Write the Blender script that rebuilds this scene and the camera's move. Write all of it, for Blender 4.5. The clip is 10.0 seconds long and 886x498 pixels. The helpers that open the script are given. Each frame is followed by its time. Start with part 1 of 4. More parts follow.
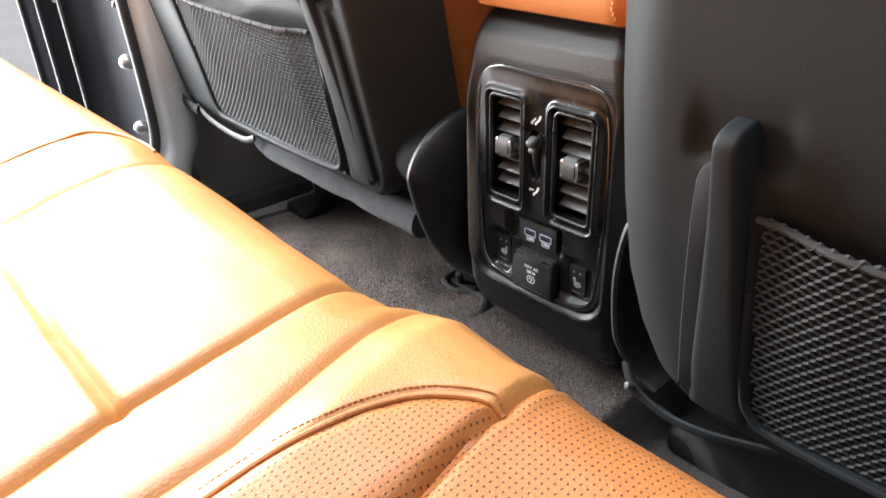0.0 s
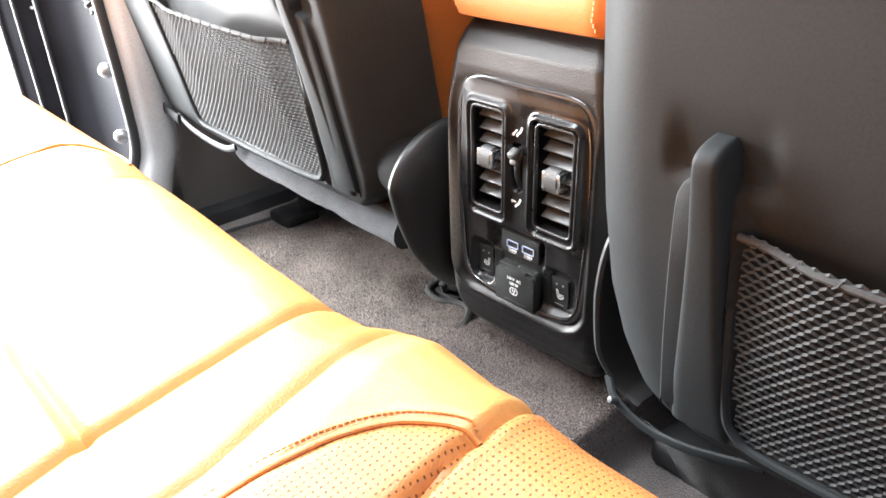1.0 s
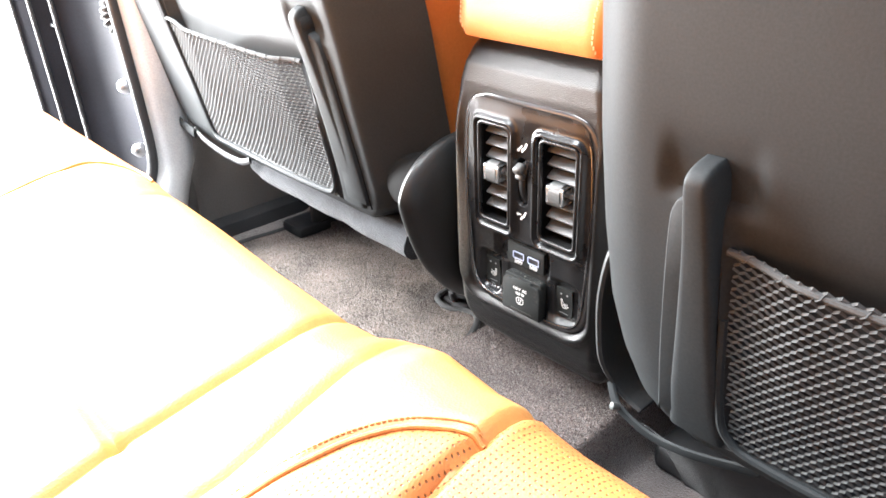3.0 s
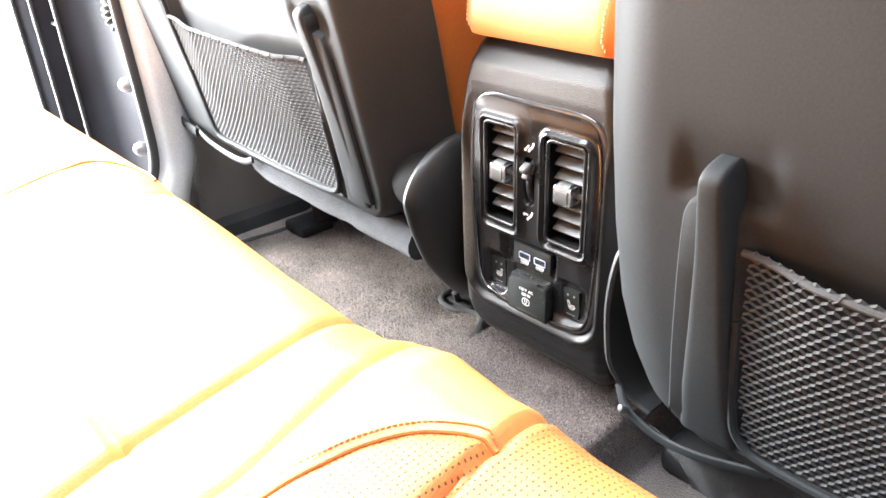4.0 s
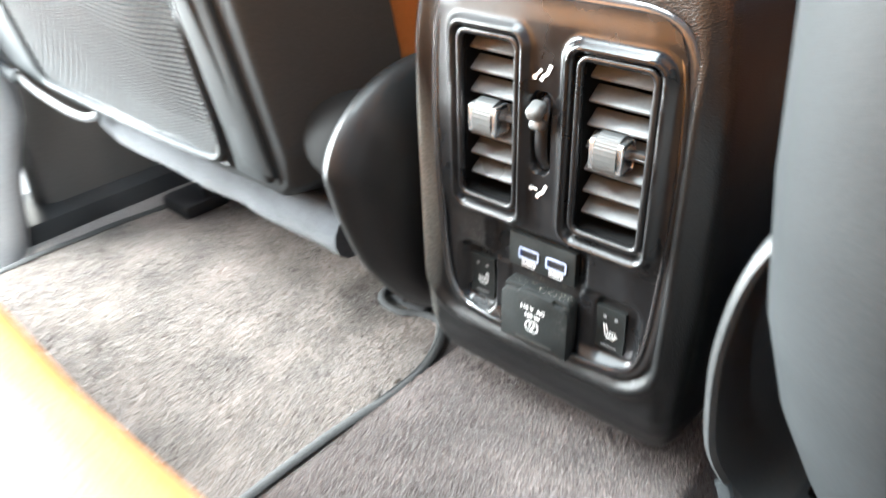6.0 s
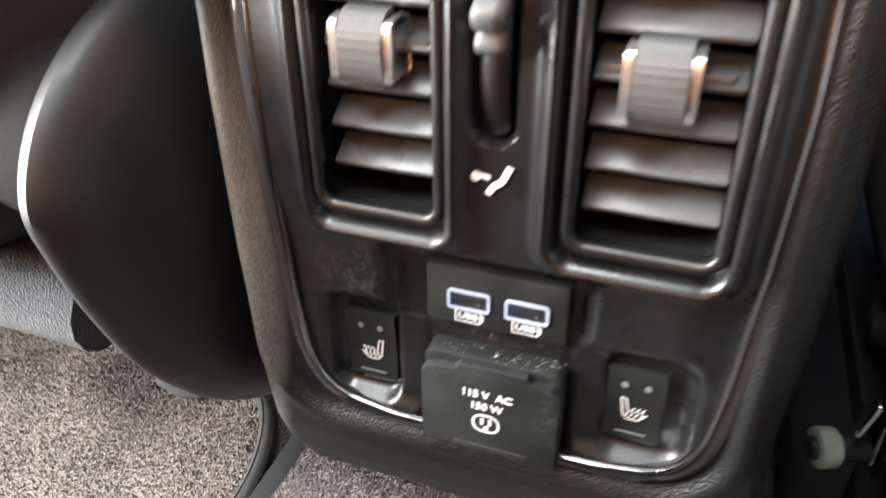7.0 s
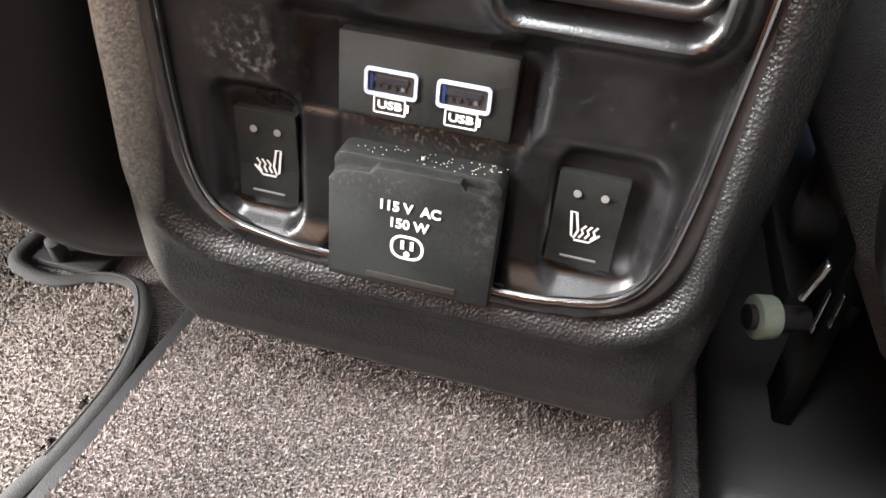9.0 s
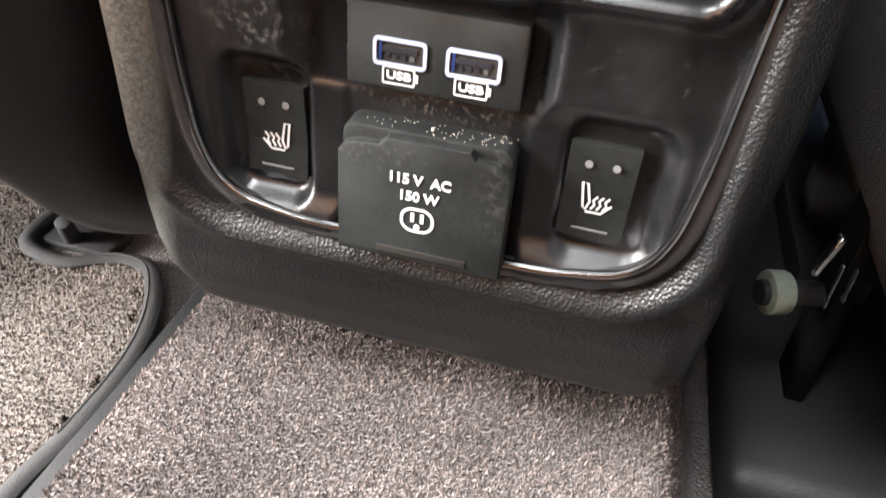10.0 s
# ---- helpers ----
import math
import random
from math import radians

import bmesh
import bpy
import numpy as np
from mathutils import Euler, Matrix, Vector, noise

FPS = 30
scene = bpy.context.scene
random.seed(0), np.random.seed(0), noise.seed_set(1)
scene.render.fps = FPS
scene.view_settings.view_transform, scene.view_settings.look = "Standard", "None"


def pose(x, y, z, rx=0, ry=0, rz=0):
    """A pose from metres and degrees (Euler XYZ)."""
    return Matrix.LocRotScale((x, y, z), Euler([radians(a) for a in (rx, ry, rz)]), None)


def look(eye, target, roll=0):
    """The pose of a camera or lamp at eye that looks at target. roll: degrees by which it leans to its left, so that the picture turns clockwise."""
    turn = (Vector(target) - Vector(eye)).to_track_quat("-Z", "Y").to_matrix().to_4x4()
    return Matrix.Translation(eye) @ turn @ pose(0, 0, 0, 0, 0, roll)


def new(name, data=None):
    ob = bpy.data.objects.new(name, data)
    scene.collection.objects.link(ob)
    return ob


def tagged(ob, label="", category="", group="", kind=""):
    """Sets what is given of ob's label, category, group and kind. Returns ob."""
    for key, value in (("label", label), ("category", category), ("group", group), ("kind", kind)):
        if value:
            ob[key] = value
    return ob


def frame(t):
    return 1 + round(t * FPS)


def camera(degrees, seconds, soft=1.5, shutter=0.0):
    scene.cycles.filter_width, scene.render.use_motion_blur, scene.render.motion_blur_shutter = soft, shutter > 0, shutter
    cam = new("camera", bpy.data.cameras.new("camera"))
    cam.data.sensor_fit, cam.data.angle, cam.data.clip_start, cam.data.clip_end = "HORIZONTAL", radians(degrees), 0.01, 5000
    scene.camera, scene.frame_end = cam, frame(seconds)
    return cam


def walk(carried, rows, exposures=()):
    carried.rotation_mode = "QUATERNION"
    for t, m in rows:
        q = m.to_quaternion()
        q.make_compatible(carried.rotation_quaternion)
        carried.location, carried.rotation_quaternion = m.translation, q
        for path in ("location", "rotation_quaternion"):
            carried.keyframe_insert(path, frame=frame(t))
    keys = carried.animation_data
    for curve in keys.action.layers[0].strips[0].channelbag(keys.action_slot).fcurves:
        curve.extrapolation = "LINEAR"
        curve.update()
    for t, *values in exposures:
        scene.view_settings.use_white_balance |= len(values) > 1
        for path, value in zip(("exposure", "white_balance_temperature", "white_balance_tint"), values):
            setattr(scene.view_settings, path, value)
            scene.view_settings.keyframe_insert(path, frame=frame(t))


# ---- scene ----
cam = camera(60.3, 10.0, soft=1.6, shutter=0.45)
EXPOSURES = [(0.0, -0.65, 6500, 10), (0.5, 0.1, 6500, 10), (1.0, 0.4, 6500, 10), (1.5, 0.65, 6500, 10), (2.0, 0.8, 6500, 10), (2.5, 0.9, 6500, 10), (4.0, 0.9, 6500, 10), (4.5, 0.9, 6500, 10), (5.0, 0.75, 6500, 10), (5.5, 0.15, 6500, 10), (5.8, 0.70, 6300, 7), (6.0, 1.15, 6200, 3), (6.2, 0.9, 6100, 1), (7.3, 0.6, 6900, 12), (7.5, 0.6, 6900, 12), (8.0, 0.62, 6900, 12), (8.5, 0.82, 6900, 12), (9.0, 0.88, 6900, 12), (10.0, 0.85, 6900, 12)]
PATH = [
    (0, (0.465, -0.535, 0.544), (-0.866, 0.626, -0.394), -1.9),
    (0.5, (0.461, -0.527, 0.547), (-0.86, 0.653, -0.381), -1.7),
    (1, (0.461, -0.522, 0.548), (-0.853, 0.665, -0.384), -1.7),
    (1.5, (0.457, -0.523, 0.552), (-0.846, 0.665, -0.393), -1.8),
    (2, (0.463, -0.525, 0.563), (-0.854, 0.64, -0.389), -2.0),
    (2.5, (0.482, -0.535, 0.568), (-0.853, 0.634, -0.354), -2.4),
    (4, (0.47, -0.536, 0.564), (-0.865, 0.637, -0.354), -2.2),
    (4.5, (0.468, -0.538, 0.563), (-0.862, 0.633, -0.364), -2.1),
    (5, (0.464, -0.532, 0.549), (-0.841, 0.635, -0.419), -1.6),
    (5.5, (0.435, -0.496, 0.536), (-0.702, 0.744, -0.546), -1.8),
    (5.8, (0.322, -0.405, 0.483), (-0.861, 0.815, -0.571), -2.9),
    (6, (0.233, -0.352, 0.447), (-0.911, 0.918, -0.592), -1.9),
    (6.2, (0.194, -0.302, 0.423), (-0.789, 1.096, -0.615), -1.6),
    (7.3, (0.041, -0.204, 0.301), (-0.481, 1.401, -0.772), 1.4),
    (7.5, (0.041, -0.205, 0.275), (-0.434, 1.415, -0.796), 3.7),
    (8, (0.048, -0.196, 0.269), (-0.292, 1.425, -0.852), 6.5),
    (8.5, (0.049, -0.195, 0.272), (-0.266, 1.402, -0.89), 6.2),
    (9, (0.051, -0.195, 0.272), (-0.268, 1.405, -0.885), 5.8),
    (9.5, (0.052, -0.198, 0.274), (-0.291, 1.411, -0.864), 5.0),
    (10, (0.051, -0.196, 0.268), (-0.281, 1.376, -0.922), 5.1),
]
walk(cam, [(t, look(eye, target, roll)) for t, eye, target, roll in PATH], EXPOSURES)

# ---- light: a big bright opening on each side, open rear doors, overcast sky ----
world = bpy.data.worlds.new("sky")
scene.world = world
world.use_nodes = True
wn = world.node_tree.nodes
sky = wn.new("ShaderNodeTexSky")
sky.sky_type, sky.sun_disc, sky.sun_elevation, sky.sun_rotation = "NISHITA", False, radians(45), radians(287)
wn["Background"].inputs["Strength"].default_value = 0.15
world.node_tree.links.new(sky.outputs["Color"], wn["Background"].inputs["Color"])


def lamp(name, eye, target, w, h, power, colour):
    data = bpy.data.lights.new(name, "AREA")
    data.shape, data.size, data.size_y, data.energy, data.color = "RECTANGLE", w, h, power, colour
    ob = new(name, data)
    ob.matrix_world = look(eye, target)
    return ob


sun_data = bpy.data.lights.new("sun", "SUN")
sun_data.energy, sun_data.angle, sun_data.color = 5.0, radians(10), (1.0, 0.97, 0.92)
sun = new("sun", sun_data)
sun.matrix_world = look((-4.0, 1.2, 4.2), (0, 0, 0))
lamp("door_daylight_west", (-1.14, -0.46, 0.56), (0.0, -0.40, 0.32), 0.58, 1.20, 165.0, (0.97, 0.985, 1.0))
lamp("sunroof_daylight", (-0.28, -0.32, 1.16), (-0.28, -0.31, 0.0), 0.58, 0.74, 30.0, (0.90, 0.96, 1.0))
lamp("door_daylight_east", (0.92, -0.20, 0.66), (-0.5, -0.16, 0.35), 0.30, 0.70, 1.2, (0.92, 0.97, 1.0))


# ---- materials ----
def node_mat(name, base, rough, metal=0.0, coarse=(12.0, 0.15), fine=(400.0, 0.1), bump=(900.0, 0.15, 0.0004), rough_var=0.1, spec=0.5, sheen=0.0, coat=0.0):
    """A surface with colour variation at two scales, uneven gloss and a fine relief."""
    m = bpy.data.materials.new(name)
    m.use_nodes = True
    nt, nodes = m.node_tree, m.node_tree.nodes
    link = nt.links.new
    b = nodes["Principled BSDF"]
    b.inputs["Metallic"].default_value = metal
    b.inputs["Specular IOR Level"].default_value = spec
    b.inputs["Sheen Weight"].default_value = sheen
    b.inputs["Coat Weight"].default_value = coat
    co = nodes.new("ShaderNodeTexCoord")

    def noise_tex(scale, detail=4.0):
        t = nodes.new("ShaderNodeTexNoise")
        t.inputs["Scale"].default_value, t.inputs["Detail"].default_value = scale, detail
        link(co.outputs["Object"], t.inputs["Vector"])
        return t.outputs["Fac"]

    def ramp(sock, lo, hi):
        r = nodes.new("ShaderNodeMapRange")
        r.inputs["From Min"].default_value, r.inputs["From Max"].default_value = 0.3, 0.7
        r.inputs["To Min"].default_value, r.inputs["To Max"].default_value = lo, hi
        link(sock, r.inputs["Value"])
        return r.outputs["Result"]

    n1, n2 = noise_tex(coarse[0]), noise_tex(fine[0], 2.0)
    f1, f2 = ramp(n1, 1 - coarse[1], 1 + coarse[1]), ramp(n2, 1 - fine[1], 1 + fine[1])
    mul = nodes.new("ShaderNodeMath")
    mul.operation = "MULTIPLY"
    link(f1, mul.inputs[0]), link(f2, mul.inputs[1])
    sc = nodes.new("ShaderNodeVectorMath")
    sc.operation = "SCALE"
    sc.inputs[0].default_value = base
    link(mul.outputs[0], sc.inputs["Scale"])
    link(sc.outputs[0], b.inputs["Base Color"])
    link(ramp(n1, max(rough - rough_var, 0.02), min(rough + rough_var, 1.0)), b.inputs["Roughness"])
    if bump:
        bp = nodes.new("ShaderNodeBump")
        bp.inputs["Strength"].default_value, bp.inputs["Distance"].default_value = bump[1], bump[2]
        v = nodes.new("ShaderNodeTexVoronoi")
        v.inputs["Scale"].default_value = bump[0]
        link(co.outputs["Object"], v.inputs["Vector"])
        link(v.outputs["Distance"], bp.inputs["Height"])
        link(bp.outputs["Normal"], b.inputs["Normal"])
    return m


def perforate(m, pitch):
    """Rows of small punched holes in a leather."""
    nt, nodes = m.node_tree, m.node_tree.nodes
    link = nt.links.new
    b = nodes["Principled BSDF"]
    co = nodes.new("ShaderNodeTexCoord")
    rot = nodes.new("ShaderNodeMapping")
    rot.inputs["Rotation"].default_value = (0, 0, radians(3))
    link(co.outputs["Object"], rot.inputs["Vector"])
    v = nodes.new("ShaderNodeTexVoronoi")
    v.voronoi_dimensions = "2D"
    v.inputs["Scale"].default_value, v.inputs["Randomness"].default_value = 1 / pitch, 0.0
    link(rot.outputs["Vector"], v.inputs["Vector"])
    r = nodes.new("ShaderNodeMapRange")
    r.inputs["From Min"].default_value, r.inputs["From Max"].default_value = 0.11, 0.19
    link(v.outputs["Distance"], r.inputs["Value"])
    old = b.inputs["Base Color"].links[0].from_socket
    mix = nodes.new("ShaderNodeMix")
    mix.data_type = "RGBA"
    link(r.outputs["Result"], mix.inputs["Factor"])
    mix.inputs["A"].default_value = (0.16, 0.060, 0.020, 1)
    link(old, mix.inputs["B"])
    link(mix.outputs["Result"], b.inputs["Base Color"])
    bp = nodes.new("ShaderNodeBump")
    bp.inputs["Strength"].default_value, bp.inputs["Distance"].default_value = 0.8, 0.001
    link(r.outputs["Result"], bp.inputs["Height"])
    link(b.inputs["Normal"].links[0].from_socket, bp.inputs["Normal"])
    link(bp.outputs["Normal"], b.inputs["Normal"])
    return m


LEATHER = node_mat("tan_leather", (0.54, 0.235, 0.070), 0.42, coarse=(9, 0.10), fine=(260, 0.05), bump=(650, 0.25, 0.0006))
PERF = perforate(node_mat("perforated_leather", (0.48, 0.172, 0.046), 0.5, coarse=(9, 0.10), fine=(260, 0.05), bump=(650, 0.25, 0.0006)), 0.0038)
# Same tan leather, deepened in colour for the shade on armrest and front seats.
SHADED_LEATHER = node_mat("shaded_tan_leather", (0.47, 0.162, 0.041), 0.45, coarse=(9, 0.10), fine=(260, 0.05), bump=(650, 0.25, 0.0006))
THREAD = node_mat("cream_thread", (0.62, 0.45, 0.28), 0.7, bump=(2500, 0.4, 0.0003))
PIPING = node_mat("tan_piping", (0.56, 0.26, 0.085), 0.45, bump=(900, 0.3, 0.0005))
GRAIN = node_mat("grained_black_plastic", (0.0062, 0.0064, 0.0066), 0.36, coarse=(14, 0.12), fine=(300, 0.15), bump=(950, 0.42, 0.0006), rough_var=0.05, spec=0.37)
# Seat plastic made paler to stand in for light on the side shield.
SHIELD = node_mat("lightened_shield_plastic", (0.040, 0.042, 0.043), 0.40, coarse=(7, 0.15), bump=(1100, 0.3, 0.0004))
SMOOTHBLACK = node_mat("smooth_black_plastic", (0.0105, 0.011, 0.0113), 0.50, coarse=(9, 0.15), fine=(300, 0.1), bump=(1800, 0.12, 0.0003), spec=0.36)
SEATBACK = node_mat("dark_grey_seat_plastic", (0.0235, 0.0260, 0.0274), 0.60, coarse=(7, 0.12), fine=(500, 0.1), bump=(1300, 0.14, 0.0003), rough_var=0.05, spec=0.12)
SATIN = node_mat("satin_black_panel", (0.0065, 0.0065, 0.007), 0.33, coarse=(22, 0.35), fine=(180, 0.25), bump=(1500, 0.12, 0.0003), rough_var=0.14)
DARKCAP = node_mat("soft_black_cap", (0.0085, 0.0096, 0.0092), 0.55, coarse=(40, 0.3), fine=(500, 0.2), bump=(1500, 0.2, 0.0003), rough_var=0.12, spec=0.3)
SLAT = node_mat("vent_slat_plastic", (0.075, 0.078, 0.080), 0.34, bump=(1800, 0.1, 0.0002))
CAVITY = node_mat("vent_cavity", (0.005, 0.005, 0.005), 0.8, spec=0.1)
CHROME = node_mat("dark_chrome", (0.42, 0.42, 0.43), 0.18, metal=1.0, bump=None, rough_var=0.04)
GLOSS = node_mat("gloss_smoked_trim", (0.060, 0.058, 0.058), 0.13, metal=0.5, bump=(700, 0.08, 0.0003), rough_var=0.05)
STEEL = node_mat("bare_steel", (0.55, 0.55, 0.54), 0.28, metal=1.0, bump=(400, 0.2, 0.0003))
KNOB = node_mat("grey_rubber_knob", (0.055, 0.058, 0.058), 0.42, bump=(1500, 0.2, 0.0003))
SILVER = node_mat("satin_silver", (0.62, 0.62, 0.62), 0.25, metal=0.9, bump=None)
PRINT = node_mat("white_print", (0.58, 0.58, 0.565), 0.5, bump=None)
DOTPRINT = node_mat("grey_indicator", (0.14, 0.14, 0.14), 0.4, bump=None)
USBRIM = node_mat("pale_blue_port_rim", (0.30, 0.34, 0.45), 0.35, bump=None)
PORTIN = node_mat("port_inside", (0.02, 0.018, 0.016), 0.4)
PORTBLUE = node_mat("port_blue", (0.008, 0.020, 0.08), 0.35, bump=None)
TONGUE = node_mat("port_tongue", (0.012, 0.012, 0.016), 0.4)
CARPET = node_mat("brown_grey_carpet", (0.112, 0.093, 0.087), 0.95, coarse=(18, 0.25), fine=(700, 0.35), bump=(700, 0.9, 0.002), spec=0.15, sheen=0.3)
MATPILE = node_mat("grey_mat_pile", (0.142, 0.119, 0.105), 0.95, coarse=(13, 0.36), fine=(700, 0.35), bump=(700, 0.9, 0.002), spec=0.15, sheen=0.3)
BINDING = node_mat("dark_grey_mat_binding", (0.025, 0.025, 0.025), 0.75, fine=(1500, 0.3), bump=(1800, 0.6, 0.0005))
FABRIC = node_mat("dark_felt", (0.034, 0.036, 0.040), 0.95, coarse=(30, 0.25), fine=(900, 0.3), bump=(900, 0.8, 0.001), spec=0.1, sheen=0.15)
NETTING = node_mat("charcoal_netting", (0.056, 0.058, 0.059), 0.85, bump=(2500, 0.3, 0.0003), spec=0.15)
TRIM = node_mat("grey_pillar_trim", (0.36, 0.365, 0.37), 0.40, coarse=(6, 0.1), bump=(1300, 0.25, 0.0004))
RUBBER = node_mat("black_rubber", (0.018, 0.018, 0.019), 0.6, bump=(900, 0.3, 0.0005))
PAINT = node_mat("dark_navy_paint", (0.009, 0.0095, 0.0125), 0.65, coarse=(8, 0.25), fine=(300, 0.15), bump=(700, 0.15, 0.0004), spec=0.1)
BOLT = node_mat("grey_bolt", (0.35, 0.35, 0.36), 0.35, metal=0.8, bump=None)
NYLON = node_mat("pale_green_nylon", (0.33, 0.40, 0.33), 0.45, bump=(900, 0.2, 0.0003))
HEADLINER = node_mat("light_headliner", (0.38, 0.385, 0.39), 0.95, bump=(900, 0.5, 0.0006))
CONCRETE = node_mat("pale_concrete", (0.55, 0.54, 0.52), 0.9, coarse=(0.8, 0.15), fine=(60, 0.15), bump=(90, 0.4, 0.003))
SILLGREY = node_mat("warm_grey_sill_plastic", (0.105, 0.100, 0.096), 0.6, coarse=(6, 0.12), bump=(1100, 0.3, 0.0004), spec=0.3)
DUST = node_mat("pale_dust", (0.30, 0.28, 0.24), 0.9)


def dust_or_edge_light(m, centre, reach, colour, low, high, scale):
    """A patch of dried dust or painted edge light with an uneven outline on a surface."""
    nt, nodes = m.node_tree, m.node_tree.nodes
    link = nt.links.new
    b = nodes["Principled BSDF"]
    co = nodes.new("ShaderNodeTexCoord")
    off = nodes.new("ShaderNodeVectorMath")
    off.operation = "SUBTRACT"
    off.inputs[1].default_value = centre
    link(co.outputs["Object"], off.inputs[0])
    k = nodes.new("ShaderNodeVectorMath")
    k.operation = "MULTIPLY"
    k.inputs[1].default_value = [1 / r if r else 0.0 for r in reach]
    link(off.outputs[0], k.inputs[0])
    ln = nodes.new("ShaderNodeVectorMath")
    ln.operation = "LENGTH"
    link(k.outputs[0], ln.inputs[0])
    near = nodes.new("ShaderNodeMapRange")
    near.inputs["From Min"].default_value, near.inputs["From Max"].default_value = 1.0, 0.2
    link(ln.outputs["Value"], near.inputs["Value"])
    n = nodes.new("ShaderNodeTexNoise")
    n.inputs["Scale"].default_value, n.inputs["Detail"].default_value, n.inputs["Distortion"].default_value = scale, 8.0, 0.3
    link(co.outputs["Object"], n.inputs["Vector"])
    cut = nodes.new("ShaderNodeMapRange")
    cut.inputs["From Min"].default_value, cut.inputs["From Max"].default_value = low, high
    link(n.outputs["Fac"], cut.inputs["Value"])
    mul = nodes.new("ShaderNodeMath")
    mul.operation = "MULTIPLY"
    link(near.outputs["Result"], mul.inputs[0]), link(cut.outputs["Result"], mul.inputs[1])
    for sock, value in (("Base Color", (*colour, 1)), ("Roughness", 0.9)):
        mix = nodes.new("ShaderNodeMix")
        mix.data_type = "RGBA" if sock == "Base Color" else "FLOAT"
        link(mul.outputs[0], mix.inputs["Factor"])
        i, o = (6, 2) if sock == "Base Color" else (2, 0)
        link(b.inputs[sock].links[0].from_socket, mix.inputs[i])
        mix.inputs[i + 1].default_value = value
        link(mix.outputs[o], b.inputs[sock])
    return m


dust_or_edge_light(SATIN, (-0.050, 0.0, 0.186), (0.018, 0, 0.020), (0.11, 0.108, 0.098), 0.50, 0.85, 420)
dust_or_edge_light(SATIN, (0.060, 0.0, 0.190), (0.030, 0, 0.030), (0.030, 0.029, 0.027), 0.62, 0.95, 380)
dust_or_edge_light(SATIN, (0.004, 0.0, 0.170), (0.030, 0, 0.007), (0.12, 0.11, 0.085), 0.52, 0.80, 700)
# Sandy dust on the left edge, made paler to stand in for light there.
dust_or_edge_light(GRAIN, (-0.102, 0.0, 0.190), (0.020, 0.03, 0.12), (0.36, 0.355, 0.32), 0.10, 0.80, 900)
dust_or_edge_light(DARKCAP, (0.026, 0.0, 0.150), (0.007, 0, 0.022), (0.06, 0.06, 0.057), 0.50, 0.85, 420)
dust_or_edge_light(DARKCAP, (-0.010, 0.0, 0.158), (0.022, 0, 0.006), (0.07, 0.07, 0.065), 0.55, 0.85, 700)


# ---- mesh helpers ----
def thing(name, label, category, group="", kind=""):
    return tagged(new(name), label, category, group, kind)


def part(name, bm, material, parent=None, label="", smooth=True):
    """Link a bmesh as one mesh object under a thing or a part."""
    me = bpy.data.meshes.new(name)
    bm.normal_update()
    bm.to_mesh(me)
    bm.free()
    for m in material if isinstance(material, (list, tuple)) else (material,):
        me.materials.append(m)
    if smooth:
        me.shade_smooth()
        me.set_sharp_from_angle(angle=radians(38))
    ob = new(name, me)
    if parent:
        ob.parent = parent
    if label:
        ob["label"] = label
    return ob


def box(cx, cy, cz, sx, sy, sz, bevel=0.0, seg=2, bm=None, m=None):
    bm = bm or bmesh.new()
    r = bmesh.ops.create_cube(bm, size=1.0)
    mm = Matrix.Translation((cx, cy, cz)) @ (m or Matrix()) @ Matrix.Diagonal((sx, sy, sz, 1))
    bmesh.ops.transform(bm, matrix=mm, verts=r["verts"])
    if bevel:
        edges = list({e for v in r["verts"] for e in v.link_edges})
        bmesh.ops.bevel(bm, geom=edges, offset=bevel, segments=seg, profile=0.5, affect="EDGES")
    return bm


def cyl(a, b, r1, r2=None, n=20, bm=None, bevel=0.0):
    bm = bm or bmesh.new()
    a, b = Vector(a), Vector(b)
    r = bmesh.ops.create_cone(bm, cap_ends=True, segments=n, radius1=r1, radius2=r1 if r2 is None else r2, depth=(b - a).length)
    turn = (b - a).to_track_quat("Z", "Y").to_matrix().to_4x4()
    bmesh.ops.transform(bm, matrix=Matrix.Translation((a + b) / 2) @ turn, verts=r["verts"])
    if bevel:
        edges = [e for e in {e for v in r["verts"] for e in v.link_edges} if len(e.link_faces) == 2 and e.calc_face_angle(0) > 1.0]
        bmesh.ops.bevel(bm, geom=edges, offset=bevel, segments=2, profile=0.5, affect="EDGES")
    return bm


def ball(c, r, n=16, bm=None):
    bm = bm or bmesh.new()
    q = bmesh.ops.create_uvsphere(bm, u_segments=n, v_segments=n // 2 + 2, radius=1.0)
    bmesh.ops.transform(bm, matrix=Matrix.Translation(c) @ Matrix.Diagonal((*r, 1)), verts=q["verts"])
    return bm


def grid(rows, cols, fn, keep=None, bm=None, closed=False):
    """A sheet of rows x cols points fn(i, j); keep(i, j): whether a face stays."""
    bm = bm or bmesh.new()
    vs = [[bm.verts.new(fn(i, j)) for j in range(cols)] for i in range(rows)]
    for i in range(rows - 1):
        for j in range(cols if closed else cols - 1):
            if keep is None or keep(i, j):
                k = (j + 1) % cols
                bm.faces.new((vs[i][j], vs[i][k], vs[i + 1][k], vs[i + 1][j]))
    return bm


